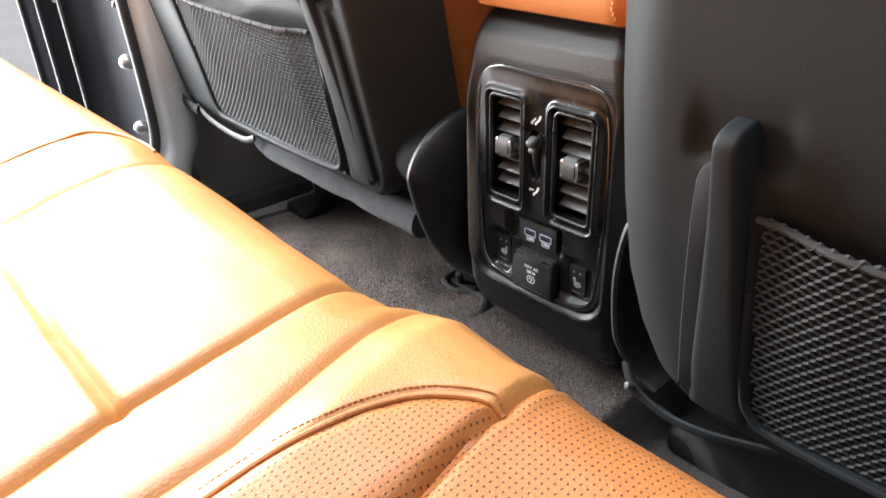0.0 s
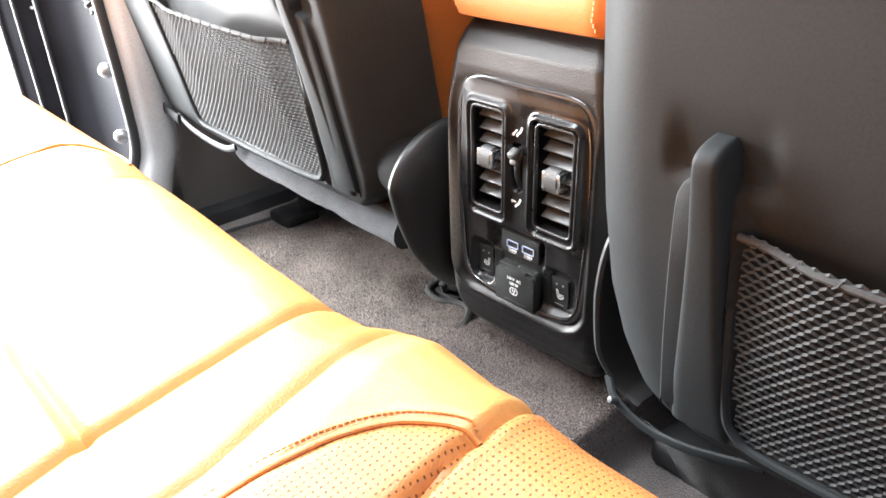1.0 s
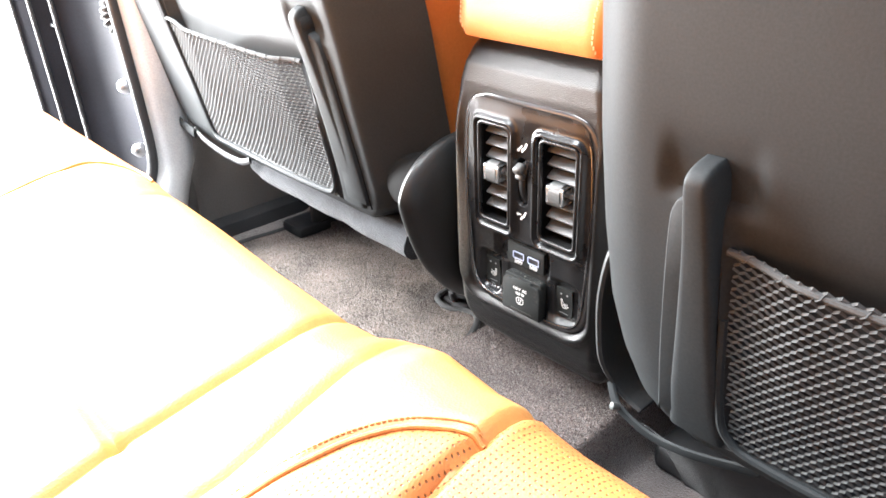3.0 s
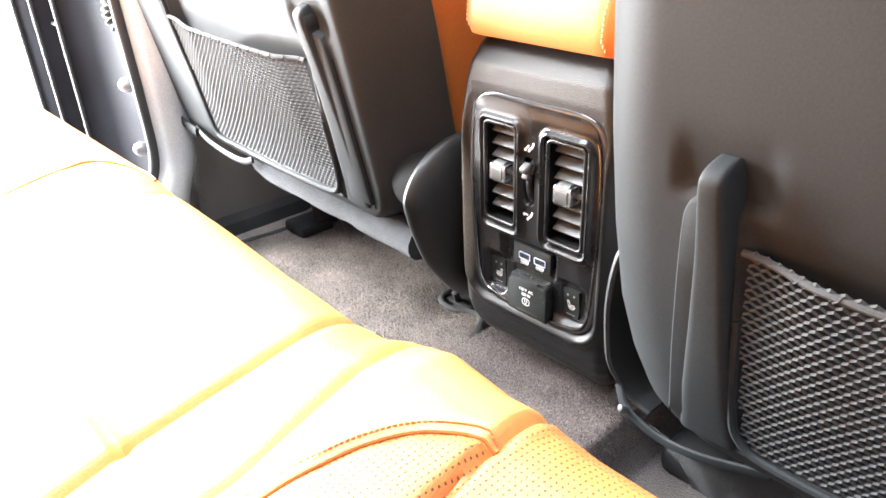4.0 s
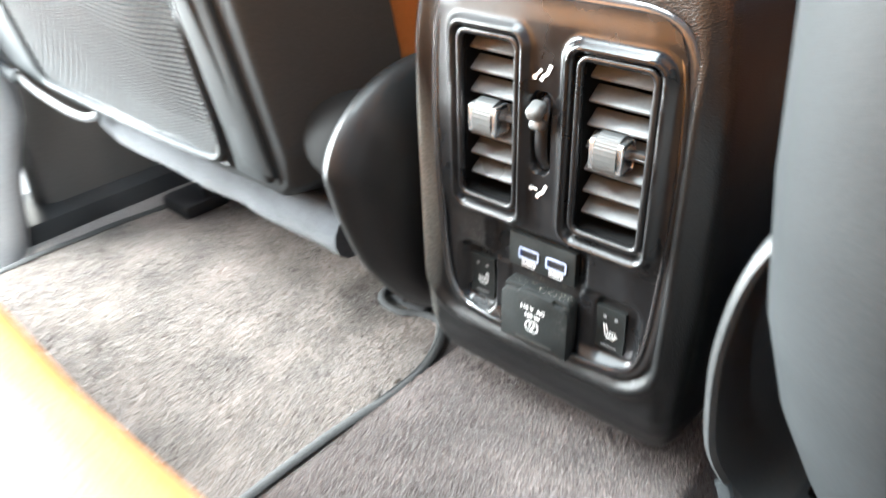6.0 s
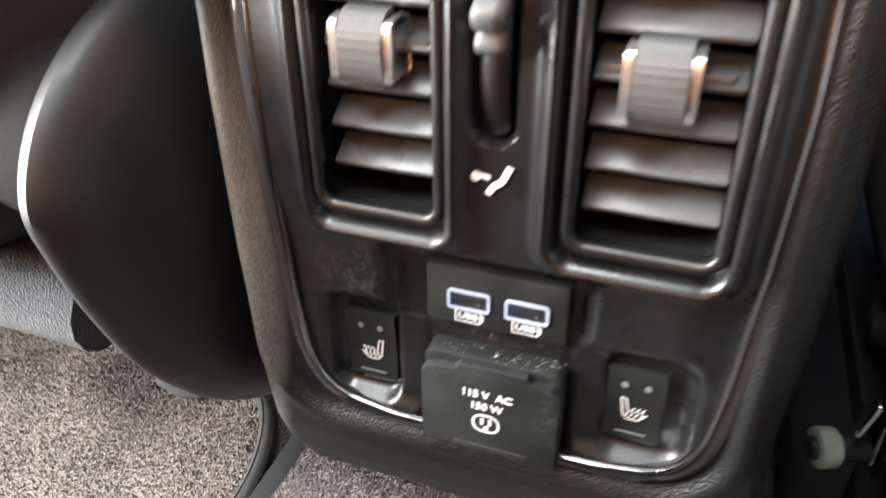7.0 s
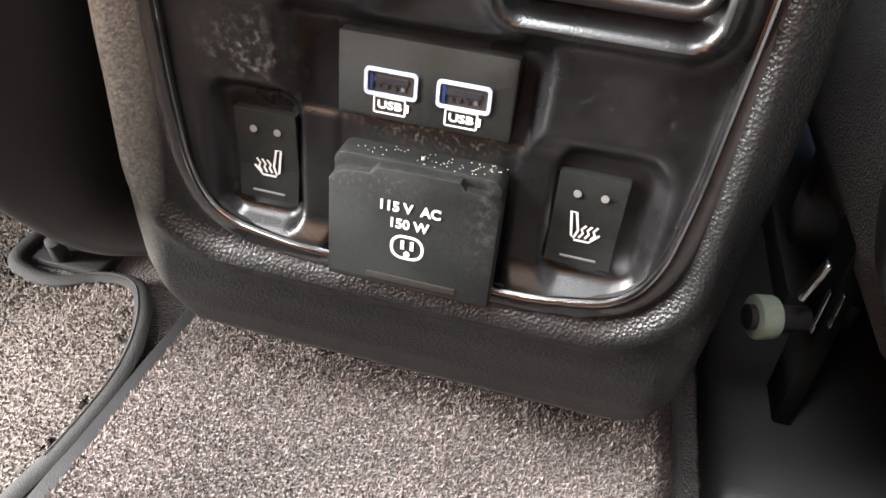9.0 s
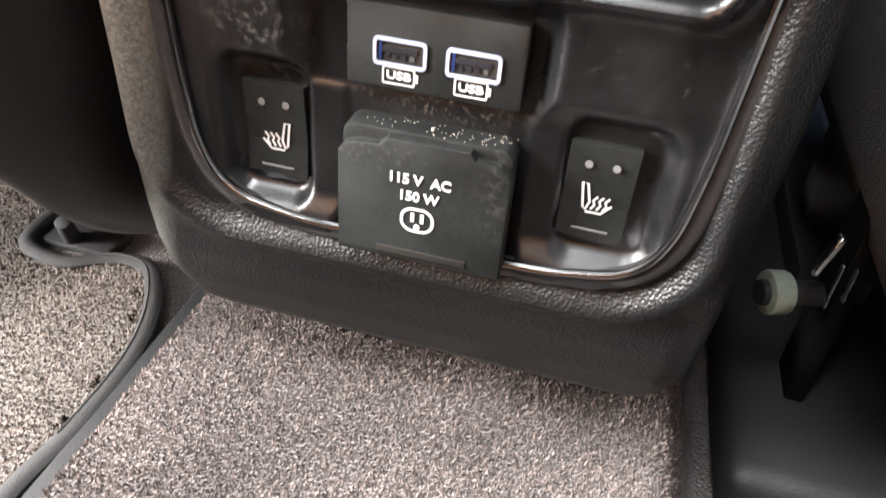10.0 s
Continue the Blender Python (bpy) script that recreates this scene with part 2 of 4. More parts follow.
def smooth_line(pts, n, closed=False):
    """n points along a rounded line through the given points."""
    p = [Vector(q) for q in pts]
    m = len(p)
    out = []
    spans = m if closed else m - 1
    for k in range(n):
        s = k / (n if closed else n - 1) * spans
        i = min(int(s), spans - 1)
        f = s - i
        if closed:
            a, b, c, d = p[(i - 1) % m], p[i % m], p[(i + 1) % m], p[(i + 2) % m]
        else:
            b, c = p[i], p[i + 1]
            a, d = p[i - 1] if i else b * 2 - c, p[i + 2] if i + 2 < m else c * 2 - b
        out.append(0.5 * ((2 * b) + (c - a) * f + (2 * a - 5 * b + 4 * c - d) * f * f + (3 * b - a - 3 * c + d) * f ** 3))
    return out


def tube(pts, radius, n=10, closed=False, bm=None, flat=(1.0, 1.0), up=(0, -1, 0)):
    """A round or flattened bar along points."""
    bm = bm or bmesh.new()
    pts = [Vector(p) for p in pts]
    m, rings = len(pts), []
    for i, p in enumerate(pts):
        a = pts[(i - 1) % m] if closed or i else p
        b = pts[(i + 1) % m] if closed or i < m - 1 else p
        t = (b - a).normalized()
        u = Vector(up) - t * t.dot(Vector(up))
        u = u.normalized() if u.length > 1e-4 else t.orthogonal().normalized()
        w = t.cross(u)
        r = radius(i / max(m - 1, 1)) if callable(radius) else radius
        rings.append([bm.verts.new(p + (u * math.cos(q) * flat[0] + w * math.sin(q) * flat[1]) * r) for q in (2 * math.pi * k / n for k in range(n))])
    for i in range(m if closed else m - 1):
        A, B = rings[i], rings[(i + 1) % m]
        for k in range(n):
            bm.faces.new((A[k], A[(k + 1) % n], B[(k + 1) % n], B[k]))
    if not closed:
        bm.faces.new(rings[0][::-1]), bm.faces.new(rings[-1])
    return bm


def rrect(x0, x1, z0, z1, r, n=6):
    """Corners of a rounded rectangle in x, z, anticlockwise seen from the rear."""
    out = []
    for cx, cz, a in ((x1 - r, z1 - r, 0), (x0 + r, z1 - r, 90), (x0 + r, z0 + r, 180), (x1 - r, z0 + r, 270)):
        out += [(cx + r * math.cos(radians(a + 90 * k / n)), cz + r * math.sin(radians(a + 90 * k / n))) for k in range(n + 1)]
    return out


def slab(outline, y0, y1, bevel=0.0, bm=None):
    """A plate with an outline in x, z, from its rear face y0 to y1, its rear rim chamfered."""
    bm = bm or bmesh.new()
    cx, cz = sum(p[0] for p in outline) / len(outline), sum(p[1] for p in outline) / len(outline)
    half = max(max(p[0] for p in outline) - cx, 1e-6), max(max(p[1] for p in outline) - cz, 1e-6)
    levels = ((y1, 0.0), (y0 + bevel, 0.0), (y0 + bevel * 0.3, bevel * 0.3), (y0, bevel)) if bevel else ((y1, 0.0), (y0, 0.0))
    rings = [[bm.verts.new((cx + (x - cx) * (1 - d / half[0]), y, cz + (z - cz) * (1 - d / half[1]))) for x, z in outline] for y, d in levels]
    n = len(outline)
    for A, B in zip(rings, rings[1:]):
        for k in range(n):
            bm.faces.new((A[k], B[k], B[(k + 1) % n], A[(k + 1) % n]))
    bm.faces.new(rings[-1][::-1]), bm.faces.new(rings[0])
    bmesh.ops.recalc_face_normals(bm, faces=bm.faces)
    return bm


def frame_ring(outline, y, width, proud, bm=None):
    """A raised rounded rim that follows an outline in x, z."""
    return tube([(x, y, z) for x, z in outline], 1.0, n=10, closed=True, bm=bm, flat=(proud, width))


def lettering(text, size, x, y, z, parent, name="lettering", width=None):
    """Printed characters on a rear-facing surface."""
    cu = bpy.data.curves.new(name, "FONT")
    cu.body, cu.size, cu.align_x, cu.align_y, cu.extrude, cu.offset = text, size, "CENTER", "CENTER", 0.0001, size * 0.028
    cu.resolution_u = 3
    ob = bpy.data.objects.new(name, cu)
    scene.collection.objects.link(ob)
    dg = bpy.context.evaluated_depsgraph_get()
    me = bpy.data.meshes.new_from_object(ob.evaluated_get(dg))
    bpy.data.objects.remove(ob)
    k = 1.0
    if width:
        xs = [v.co.x for v in me.vertices]
        k = width / (max(xs) - min(xs))
    me.transform(Matrix.Translation((x, y, z)) @ Matrix.Rotation(radians(90), 4, "X") @ Matrix.Diagonal((k, 1, 1, 1)))
    me.materials.clear()
    me.materials.append(PRINT)
    out = new(name, me)
    out.parent = parent
    return out


def sstep(a, b, x):
    t = min(max((x - a) / (b - a), 0.0), 1.0)
    return t * t * (3 - 2 * t)


def lerp_table(table, v):
    """Linear interpolation in rows (key, value)."""
    if v <= table[0][0]:
        return table[0][1]
    for (a, p), (b, q) in zip(table, table[1:]):
        if v <= b:
            return p + (q - p) * (v - a) / (b - a)
    return table[-1][1]


def rect_sdf(x, z, x0, x1, z0, z1, r):
    dx, dz = abs(x - (x0 + x1) / 2) - (x1 - x0) / 2 + r, abs(z - (z0 + z1) / 2) - (z1 - z0) / 2 + r
    return math.hypot(max(dx, 0), max(dz, 0)) + min(max(dx, dz), 0) - r


def line_dist(x, y, pts):
    best = 9.0
    for (ax, ay), (bx, by) in zip(pts, pts[1:]):
        dx, dy = bx - ax, by - ay
        t = min(max(((x - ax) * dx + (y - ay) * dy) / (dx * dx + dy * dy), 0), 1)
        best = min(best, math.hypot(x - ax - t * dx, y - ay - t * dy))
    return best


# ---- the ground and the car's shell ----
part("ground", grid(2, 2, lambda i, j: ((j - 0.5) * 3000, (i - 0.5) * 3000, -0.55)), CONCRETE, label="pale concrete ground outside the car")
tagged(bpy.data.objects["ground"], "pale concrete ground outside the car", "ground", kind="structure")

FLOOR = -0.050


def floor_z(x, y):
    """Carpeted floor pan: flat footwells and a low flat-topped tunnel along the middle."""
    left = sstep(-0.142, -0.120, x)
    right = 1 - sstep(0.106, 0.134, x)
    top = 0.014 + 0.006 * sstep(0.05, 0.25, y)
    return FLOOR + (top - FLOOR) * min(left, right) + 0.002 * noise.noise((x * 14, y * 14, 0))


floor = part("floor", grid(141, 301, lambda i, j: (-0.78 + j * 1.56 / 300, -0.62 + i * 2.0 / 140, floor_z(-0.78 + j * 1.56 / 300, -0.62 + i * 2.0 / 140))), CARPET)
tagged(floor, "brown-grey carpeted car floor with a raised tunnel", "floor", kind="structure")


def pile(name, material, parent, x0, x1, y0, y1, step, height, z_of, inside, label=""):
    """Short carpet tufts standing on a surface, joined into one mesh."""
    nx, ny = int((x1 - x0) / step), int((y1 - y0) / step)
    rng = np.random.default_rng(5)
    verts, faces = [], []
    for i in range(nx):
        for j in range(ny):
            x, y = x0 + (i + rng.random()) * step, y0 + (j + rng.random()) * step
            if not inside(x, y):
                continue
            z, h, r, a = z_of(x, y), height * (0.5 + rng.random()), step * (0.38 + 0.3 * rng.random()), rng.random() * 6.28
            lx, ly = (rng.random() - 0.5) * height * 1.3, (rng.random() - 0.5) * height * 1.3
            k = len(verts)
            verts += [(x + r * math.cos(a + q), y + r * math.sin(a + q), z - 0.0004) for q in (0, 2.1, 4.2)]
            verts.append((x + lx, y + ly, z + h))
            faces += [(k, k + 1, k + 3), (k + 1, k + 2, k + 3), (k + 2, k, k + 3)]
    me = bpy.data.meshes.new(name)
    me.from_pydata(verts, [], faces)
    me.materials.append(material)
    ob = new(name, me)
    ob.parent = parent
    tagged(ob, label, kind="stuff")
    return ob


def varied_pile(m, amount):
    """Each tuft a little lighter or darker than the next."""
    nt, nodes = m.node_tree, m.node_tree.nodes
    b = nodes["Principled BSDF"]
    geo = nodes.new("ShaderNodeNewGeometry")
    r = nodes.new("ShaderNodeMapRange")
    r.inputs["To Min"].default_value, r.inputs["To Max"].default_value = 1 - amount, 1 + amount
    nt.links.new(geo.outputs["Random Per Island"], r.inputs["Value"])
    sc = nodes.new("ShaderNodeVectorMath")
    sc.operation = "SCALE"
    nt.links.new(b.inputs["Base Color"].links[0].from_socket, sc.inputs[0])
    nt.links.new(r.outputs["Result"], sc.inputs["Scale"])
    nt.links.new(sc.outputs[0], b.inputs["Base Color"])
    return m


TUFT = varied_pile(node_mat("carpet_tuft", (0.130, 0.106, 0.098), 0.9, coarse=(22, 0.28), fine=(420, 0.45), bump=None, spec=0.12), 0.55)
MATTUFT = varied_pile(node_mat("mat_tuft", (0.138, 0.116, 0.102), 0.9, coarse=(13, 0.40), fine=(420, 0.35), bump=None, spec=0.15), 0.5)

# roof, windows' surround and the parts that close the car round the camera
bm = box(0, 1.02, 1.17, 1.36, 1.76, 0.04, 0.012)
box(0, -1.30, 1.17, 1.36, 0.70, 0.04, 0.012, bm=bm)
for q in (-0.56, 0.56):
    box(q, -0.375, 1.17, 0.24, 1.15, 0.04, 0.012, bm=bm)
roof = part("ceiling", bm, HEADLINER)
tagged(roof, "light grey fabric headliner with a sunroof opening", "ceiling", kind="structure")
for side, nm in ((-1, "west"), (1, "east")):
    w = part("wall_" + nm, box(side * 0.80, 0.80, 0.22, 0.06, 1.66, 0.62, 0.02), SILLGREY)
    tagged(w, "dark grey inner door and sill panel", "wall panel", kind="structure")
    w2 = part("wall_rear_" + nm, box(side * 0.78, -1.42, 0.32, 0.08, 0.76, 0.9, 0.02), TRIM)
    tagged(w2, "grey rear quarter panel of the car", "wall panel", kind="structure")
    sill = part("sill_" + nm, box(side * 0.80, -0.45, -0.10, 0.12, 1.3, 0.16, 0.03), RUBBER)
    tagged(sill, "black plastic door sill", "sill", kind="structure")
bulk = part("wall_front", box(0, 1.55, 0.2, 1.56, 0.3, 0.72, 0.05), GRAIN)
tagged(bulk, "black dashboard closing the cabin's front", "dashboard", kind="structure")
back = part("wall_rear", box(0, -1.75, 0.3, 1.5, 0.06, 0.8, 0.02), TRIM)
tagged(back, "grey tailgate panel closing the cabin's rear", "tailgate panel", kind="structure")

# ---- the centre console ----
console = thing("center_console", "black grained centre console between the front seats with rear vents", "console")
CX = 0.003  # middle of the console
WIDTH = [(0.035, 0.080), (0.048, 0.091), (0.060, 0.097), (0.08, 0.101), (0.12, 0.104), (0.18, 0.107), (0.25, 0.107), (0.31, 0.104), (0.35, 0.099), (0.39, 0.090), (0.42, 0.080)]
FACE = [(0.035, 0.046), (0.048, 0.026), (0.062, 0.0130), (0.078, 0.0050), (0.095, 0.000), (0.11, -0.001), (0.36, -0.001), (0.378, 0.002), (0.392, 0.010), (0.405, 0.022), (0.42, 0.042)]
ZROWS = 170


def bezel_half(z):
    return lerp_table([(0.117, 0.040), (0.119, 0.058), (0.124, 0.069), (0.132, 0.0765), (0.145, 0.0815), (0.17, 0.0845), (0.22, 0.0875), (0.27, 0.0885), (0.31, 0.0868), (0.33, 0.084), (0.342, 0.079), (0.349, 0.070), (0.352, 0.055)], z)


def in_bezel(x, z, shrink=0.0):
    return 0.1165 + shrink < z < 0.3525 - shrink and abs(x - CX) < bezel_half(z) - shrink


PROF = 170


def console_point(i, j):
    z = 0.035 + (0.42 - 0.035) * i / (ZROWS - 1)
    w, yf, r = lerp_table(WIDTH, z), lerp_table(FACE, z), 0.014
    s = j / (PROF - 1)
    if s < 0.14:
        x, y = -w - 0.01 * (1 - s / 0.14), yf + r + (0.6 - r) * (1 - s / 0.14) ** 2
    elif s < 0.24:
        a = (s - 0.14) / 0.10 * math.pi / 2
        x, y = -w + r - r * math.cos(a), yf + r - r * math.sin(a)
    elif s <= 0.76:
        x, y = -w + r + (2 * w - 2 * r) * (s - 0.24) / 0.52, yf
    elif s < 0.86:
        a = (s - 0.76) / 0.10 * math.pi / 2
        x, y = w - r + r * math.sin(a), yf + r - r * math.cos(a)
    else:
        f = (s - 0.86) / 0.14
        x, y = w + 0.01 * f, yf + r + (0.6 - r) * f ** 2
    if y < 0.03:
        d = rect_sdf(x, z, -0.0870, 0.0870, 0.1170, 0.3520, 0.026)
        y -= 0.0055 * math.exp(-((d - 0.0065) / 0.0055) ** 2) * (1 - sstep(0.30, 0.36, z))
    return (x - 0.002, y, z)


def console_keep(i, j):
    p, q = console_point(i, j), console_point(i + 1, j + 1)
    mid = (p[0] + q[0]) / 2, (p[1] + q[1]) / 2, (p[2] + q[2]) / 2
    return not (mid[1] < 0.01 and in_bezel(mid[0], mid[2], 0.0035))


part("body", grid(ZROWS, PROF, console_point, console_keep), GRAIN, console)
part("cavity_back", box(CX, 0.050, 0.235, 0.19, 0.004, 0.25), CAVITY, console)

# bezel: smoked gloss band with a fine bright line inside it
outline = []
zs = [0.117 + (0.352 - 0.117) * k / 60 for k in range(61)]
outline = [(CX + bezel_half(z), z) for z in zs] + [(CX - bezel_half(z), z) for z in reversed(zs)]


def inset(pts, d):
    out, n = [], len(pts)
    for k in range(n):
        (ax, az), (bx, bz) = pts[k - 1], pts[(k + 1) % n]
        tx, tz = bx - ax, bz - az
        q = math.hypot(tx, tz)
        out.append((pts[k][0] - tz / q * d, pts[k][1] + tx / q * d))
    return out


def resample(pts, n):
    """Even points along a closed line, lightly rounded."""
    P = [Vector((p[0], 0, p[1])) for p in pts]
    L = [(P[(k + 1) % len(P)] - P[k]).length for k in range(len(P))]
    total, out, k, acc = sum(L), [], 0, 0.0
    for i in range(n):
        s = total * i / n
        while acc + L[k] < s:
            acc += L[k]
            k += 1
        out.append(P[k].lerp(P[(k + 1) % len(P)], (s - acc) / max(L[k], 1e-9)))
    for _ in range(2):
        out = [(out[i - 1] + out[i] * 2 + out[(i + 1) % n]) / 4 for i in range(n)]
    return [(p.x, p.z) for p in out]


ring = resample(outline, 200)
bezel = part("bezel", frame_ring(inset(ring, 0.0022), -0.0015, 0.0042, 0.0028), GLOSS, console, "smoked gloss trim ring round the control panel")
part("bright_line", frame_ring(inset(ring, 0.0056), -0.0040, 0.0013, 0.0018), CHROME, bezel, "thin bright chrome line")

LIPS = [(-0.0640, -0.0085, 0.2080, 0.3320), (0.0180, 0.0775, 0.2080, 0.3300)]
VENTS = [(-0.0590, -0.0125, 0.2170, 0.3275), (0.0245, 0.0735, 0.2170, 0.3255)]
POCKETS = [  # x0, x1, z0, z1, corner, depth, softness
    (-0.0655, 0.0750, 0.1255, 0.1780, 0.009, 0.0052, 0.0080),
    (-0.0655, -0.0335, 0.1255, 0.1770, 0.009, 0.0085, 0.0050),
    (0.0395, 0.0750, 0.1255, 0.1770, 0.010, 0.0080, 0.0060),
    (-0.0400, 0.0370, 0.1670, 0.2040, 0.005, 0.0064, 0.0050),
    (-0.0270, 0.0345, 0.1000, 0.1780, 0.005, 0.0060, 0.0045),
]
PNX, PNZ = 150, 200


def panel_y(x, z):
    y = -0.0045 - 0.0035 * sstep(0.19, 0.225, z) + 0.0012 * sstep(0.335, 0.349, z)
    y += 0.003 * sstep(0.060, 0.086, abs(x - CX))
    for v in LIPS:
        d = rect_sdf(x, z, *v, 0.010)
        y -= 0.0050 * math.exp(-((d + 0.0015) / 0.0034) ** 2)
        y += 0.0030 * (1 - sstep(-0.0075, -0.0035, d))
    # the lower part steps back under the vents, deeper round the buttons and the sockets
    y += sum((depth * (1 - sstep(-soft, soft * 0.4, rect_sdf(x, z, x0, x1, z0, z1, r)))) ** 8 for x0, x1, z0, z1, r, depth, soft in POCKETS) ** (1 / 8)
    # slot of the airflow wheel
    y += 0.009 * (1 - sstep(-0.002, 0.0006, rect_sdf(x, z, -0.0045, 0.0085, 0.2475, 0.2985, 0.0060)))
    return y


def panel_point(i, j):
    z = 0.1195 + (0.3500 - 0.1195) * i / (PNZ - 1)
    w = bezel_half(z) - 0.0035
    x = CX + w * (2 * j / (PNX - 1) - 1)
    return (x, panel_y(x, z), z)


def panel_keep(i, j):
    p, q = panel_point(i, j), panel_point(i + 1, j + 1)
    x, z = (p[0] + q[0]) / 2, (p[2] + q[2]) / 2
    return all(rect_sdf(x, z, v[0] + 0.003, v[1] - 0.003, v[2] + 0.003, v[3] - 0.003, 0.005) > 0 for v in VENTS)


panel = part("control_panel", grid(PNZ, PNX, panel_point, panel_keep), SATIN, console, "satin black control panel")


def vent(x0, x1, z0, z1, knob_z):
    """An air vent: rim, deep box, seven tilted blades, a ribbed slider with bright cheeks."""
    v = part("air_vent", frame_ring(rrect(x0 + 0.002, x1 - 0.002, z0 + 0.002, z1 - 0.002, 0.006), -0.0095, 0.0022, 0.0022), SATIN, console, "black air vent with horizontal blades")
    bm = bmesh.new()
    o = rrect(x0 + 0.0025, x1 - 0.0025, z0 + 0.0025, z1 - 0.0025, 0.005)
    A, B, C = ([bm.verts.new((x, y, z)) for x, z in o] for y in (-0.010, 0.008, 0.042))
    for P, Q in ((A, B), (B, C)):
        for k in range(len(o)):
            bm.faces.new((P[k], P[(k + 1) % len(o)], Q[(k + 1) % len(o)], Q[k]))
    part("vent_box", bm, CAVITY, v)
    for k in range(7):
        z = z1 - 0.0110 - k * 0.01370
        bm = bmesh.new()
        tilt = Matrix.Rotation(radians(34), 4, "X")
        box((x0 + x1) / 2, 0.0030, z, x1 - x0 - 0.008, 0.0125, 0.0026, 0.0010, 2, bm, tilt)
        part("blade", bm, SLAT, v)
    kx = (x0 + x1) / 2 - 0.0015
    bm = bmesh.new()
    o = []
    for q in range(49):
        a = math.pi * (q / 48 - 0.5)
        r = 1.0 - 0.025 * (q % 3 == 0)
        o.append((-0.0035 - 0.0110 * abs(math.cos(a)) ** 0.7 * r, knob_z + 0.0118 * math.copysign(abs(math.sin(a)) ** 0.8, a) * r))
    L, R = ([bm.verts.new((kx + q, y, z)) for y, z in o] for q in (-0.0070, 0.0070))
    for q in range(48):
        bm.faces.new((L[q], R[q], R[q + 1], L[q + 1]))
    bm.faces.new(L), bm.faces.new(R[::-1])
    bmesh.ops.recalc_face_normals(bm, faces=bm.faces)
    knob = part("vent_slider", bm, KNOB, v, "ribbed grey slider")
    for s in (-1, 1):
        bm = box(kx + s * 0.0086, -0.0060, knob_z, 0.0030, 0.0150, 0.0190, 0.0028, 3)
        part("cheek", bm, SILVER, knob, "bright silver cheek")
    bm = box(kx, 0.0008, knob_z, x1 - x0 - 0.012, 0.006, 0.0042, 0.0012)
    part("slider_bar", bm, SLAT, v)


vent(*VENTS[0], 0.2735)
vent(*VENTS[1], 0.2725)

# airflow wheel in its slot
wheel = part("airflow_wheel", tube([(0.002, 0.004 - 0.011 * math.cos(radians(a)), 0.2725 + 0.024 * math.sin(radians(a))) for a in range(-80, 81, 8)], 0.0046, n=10, flat=(0.7, 1.0)), SATIN, console)
bm = box(0.002, -0.0130, 0.2890, 0.0100, 0.012, 0.0085, 0.0032, 3, None, Matrix.Rotation(radians(28), 4, "X"))
box(0.002, -0.0110, 0.2800, 0.0095, 0.008, 0.0070, 0.0025, 3, bm, Matrix.Rotation(radians(-20), 4, "X"))
part("thumb_tab", bm, KNOB, wheel, "grey thumb tab")


def airflow_symbol(z, flip):
    """Seated figure with an arrow, printed white."""
    y = panel_y(0.002, z) - 0.0004
    bm = bmesh.new()
    cyl((0.002 - 0.0050, y, z + (0.0005 if flip else -0.0036)), (0.002 - 0.0050, y - 0.0003, z + (0.0005 if flip else -0.0036)), 0.0016, n=14, bm=bm)
    body = [(0.0072, 0.0048), (0.0048, -0.0005), (0.0022, -0.0022), (0.0005, -0.0050)]
    for (ax, az), (bx, bz) in zip(body, body[1:]):
        tube([(ax + 0.0005, y, z + az), (bx + 0.0005, y, z + bz)], 0.0013, 6, bm=bm, flat=(0.2, 1))
    tube([(-0.0028, y, z + (0.001 if flip else -0.003)), (0.0015, y, z + (0.0005 if flip else 0.0015))], 0.0009, 6, bm=bm, flat=(0.2, 1))
    part("airflow_symbol", bm, PRINT, panel, "white printed airflow symbol")


airflow_symbol(0.3100, False)
airflow_symbol(0.2368, True)

# USB sockets
UY = panel_y(0.0, 0.186) - 0.0004
usb_y = -0.0026
plate = part("usb_plate", slab(rrect(-0.0225, 0.0285, 0.1735, 0.1980, 0.0008, 2), usb_y, UY + 0.003, 0.0005), DARKCAP, console, "matt black plate with two USB sockets")
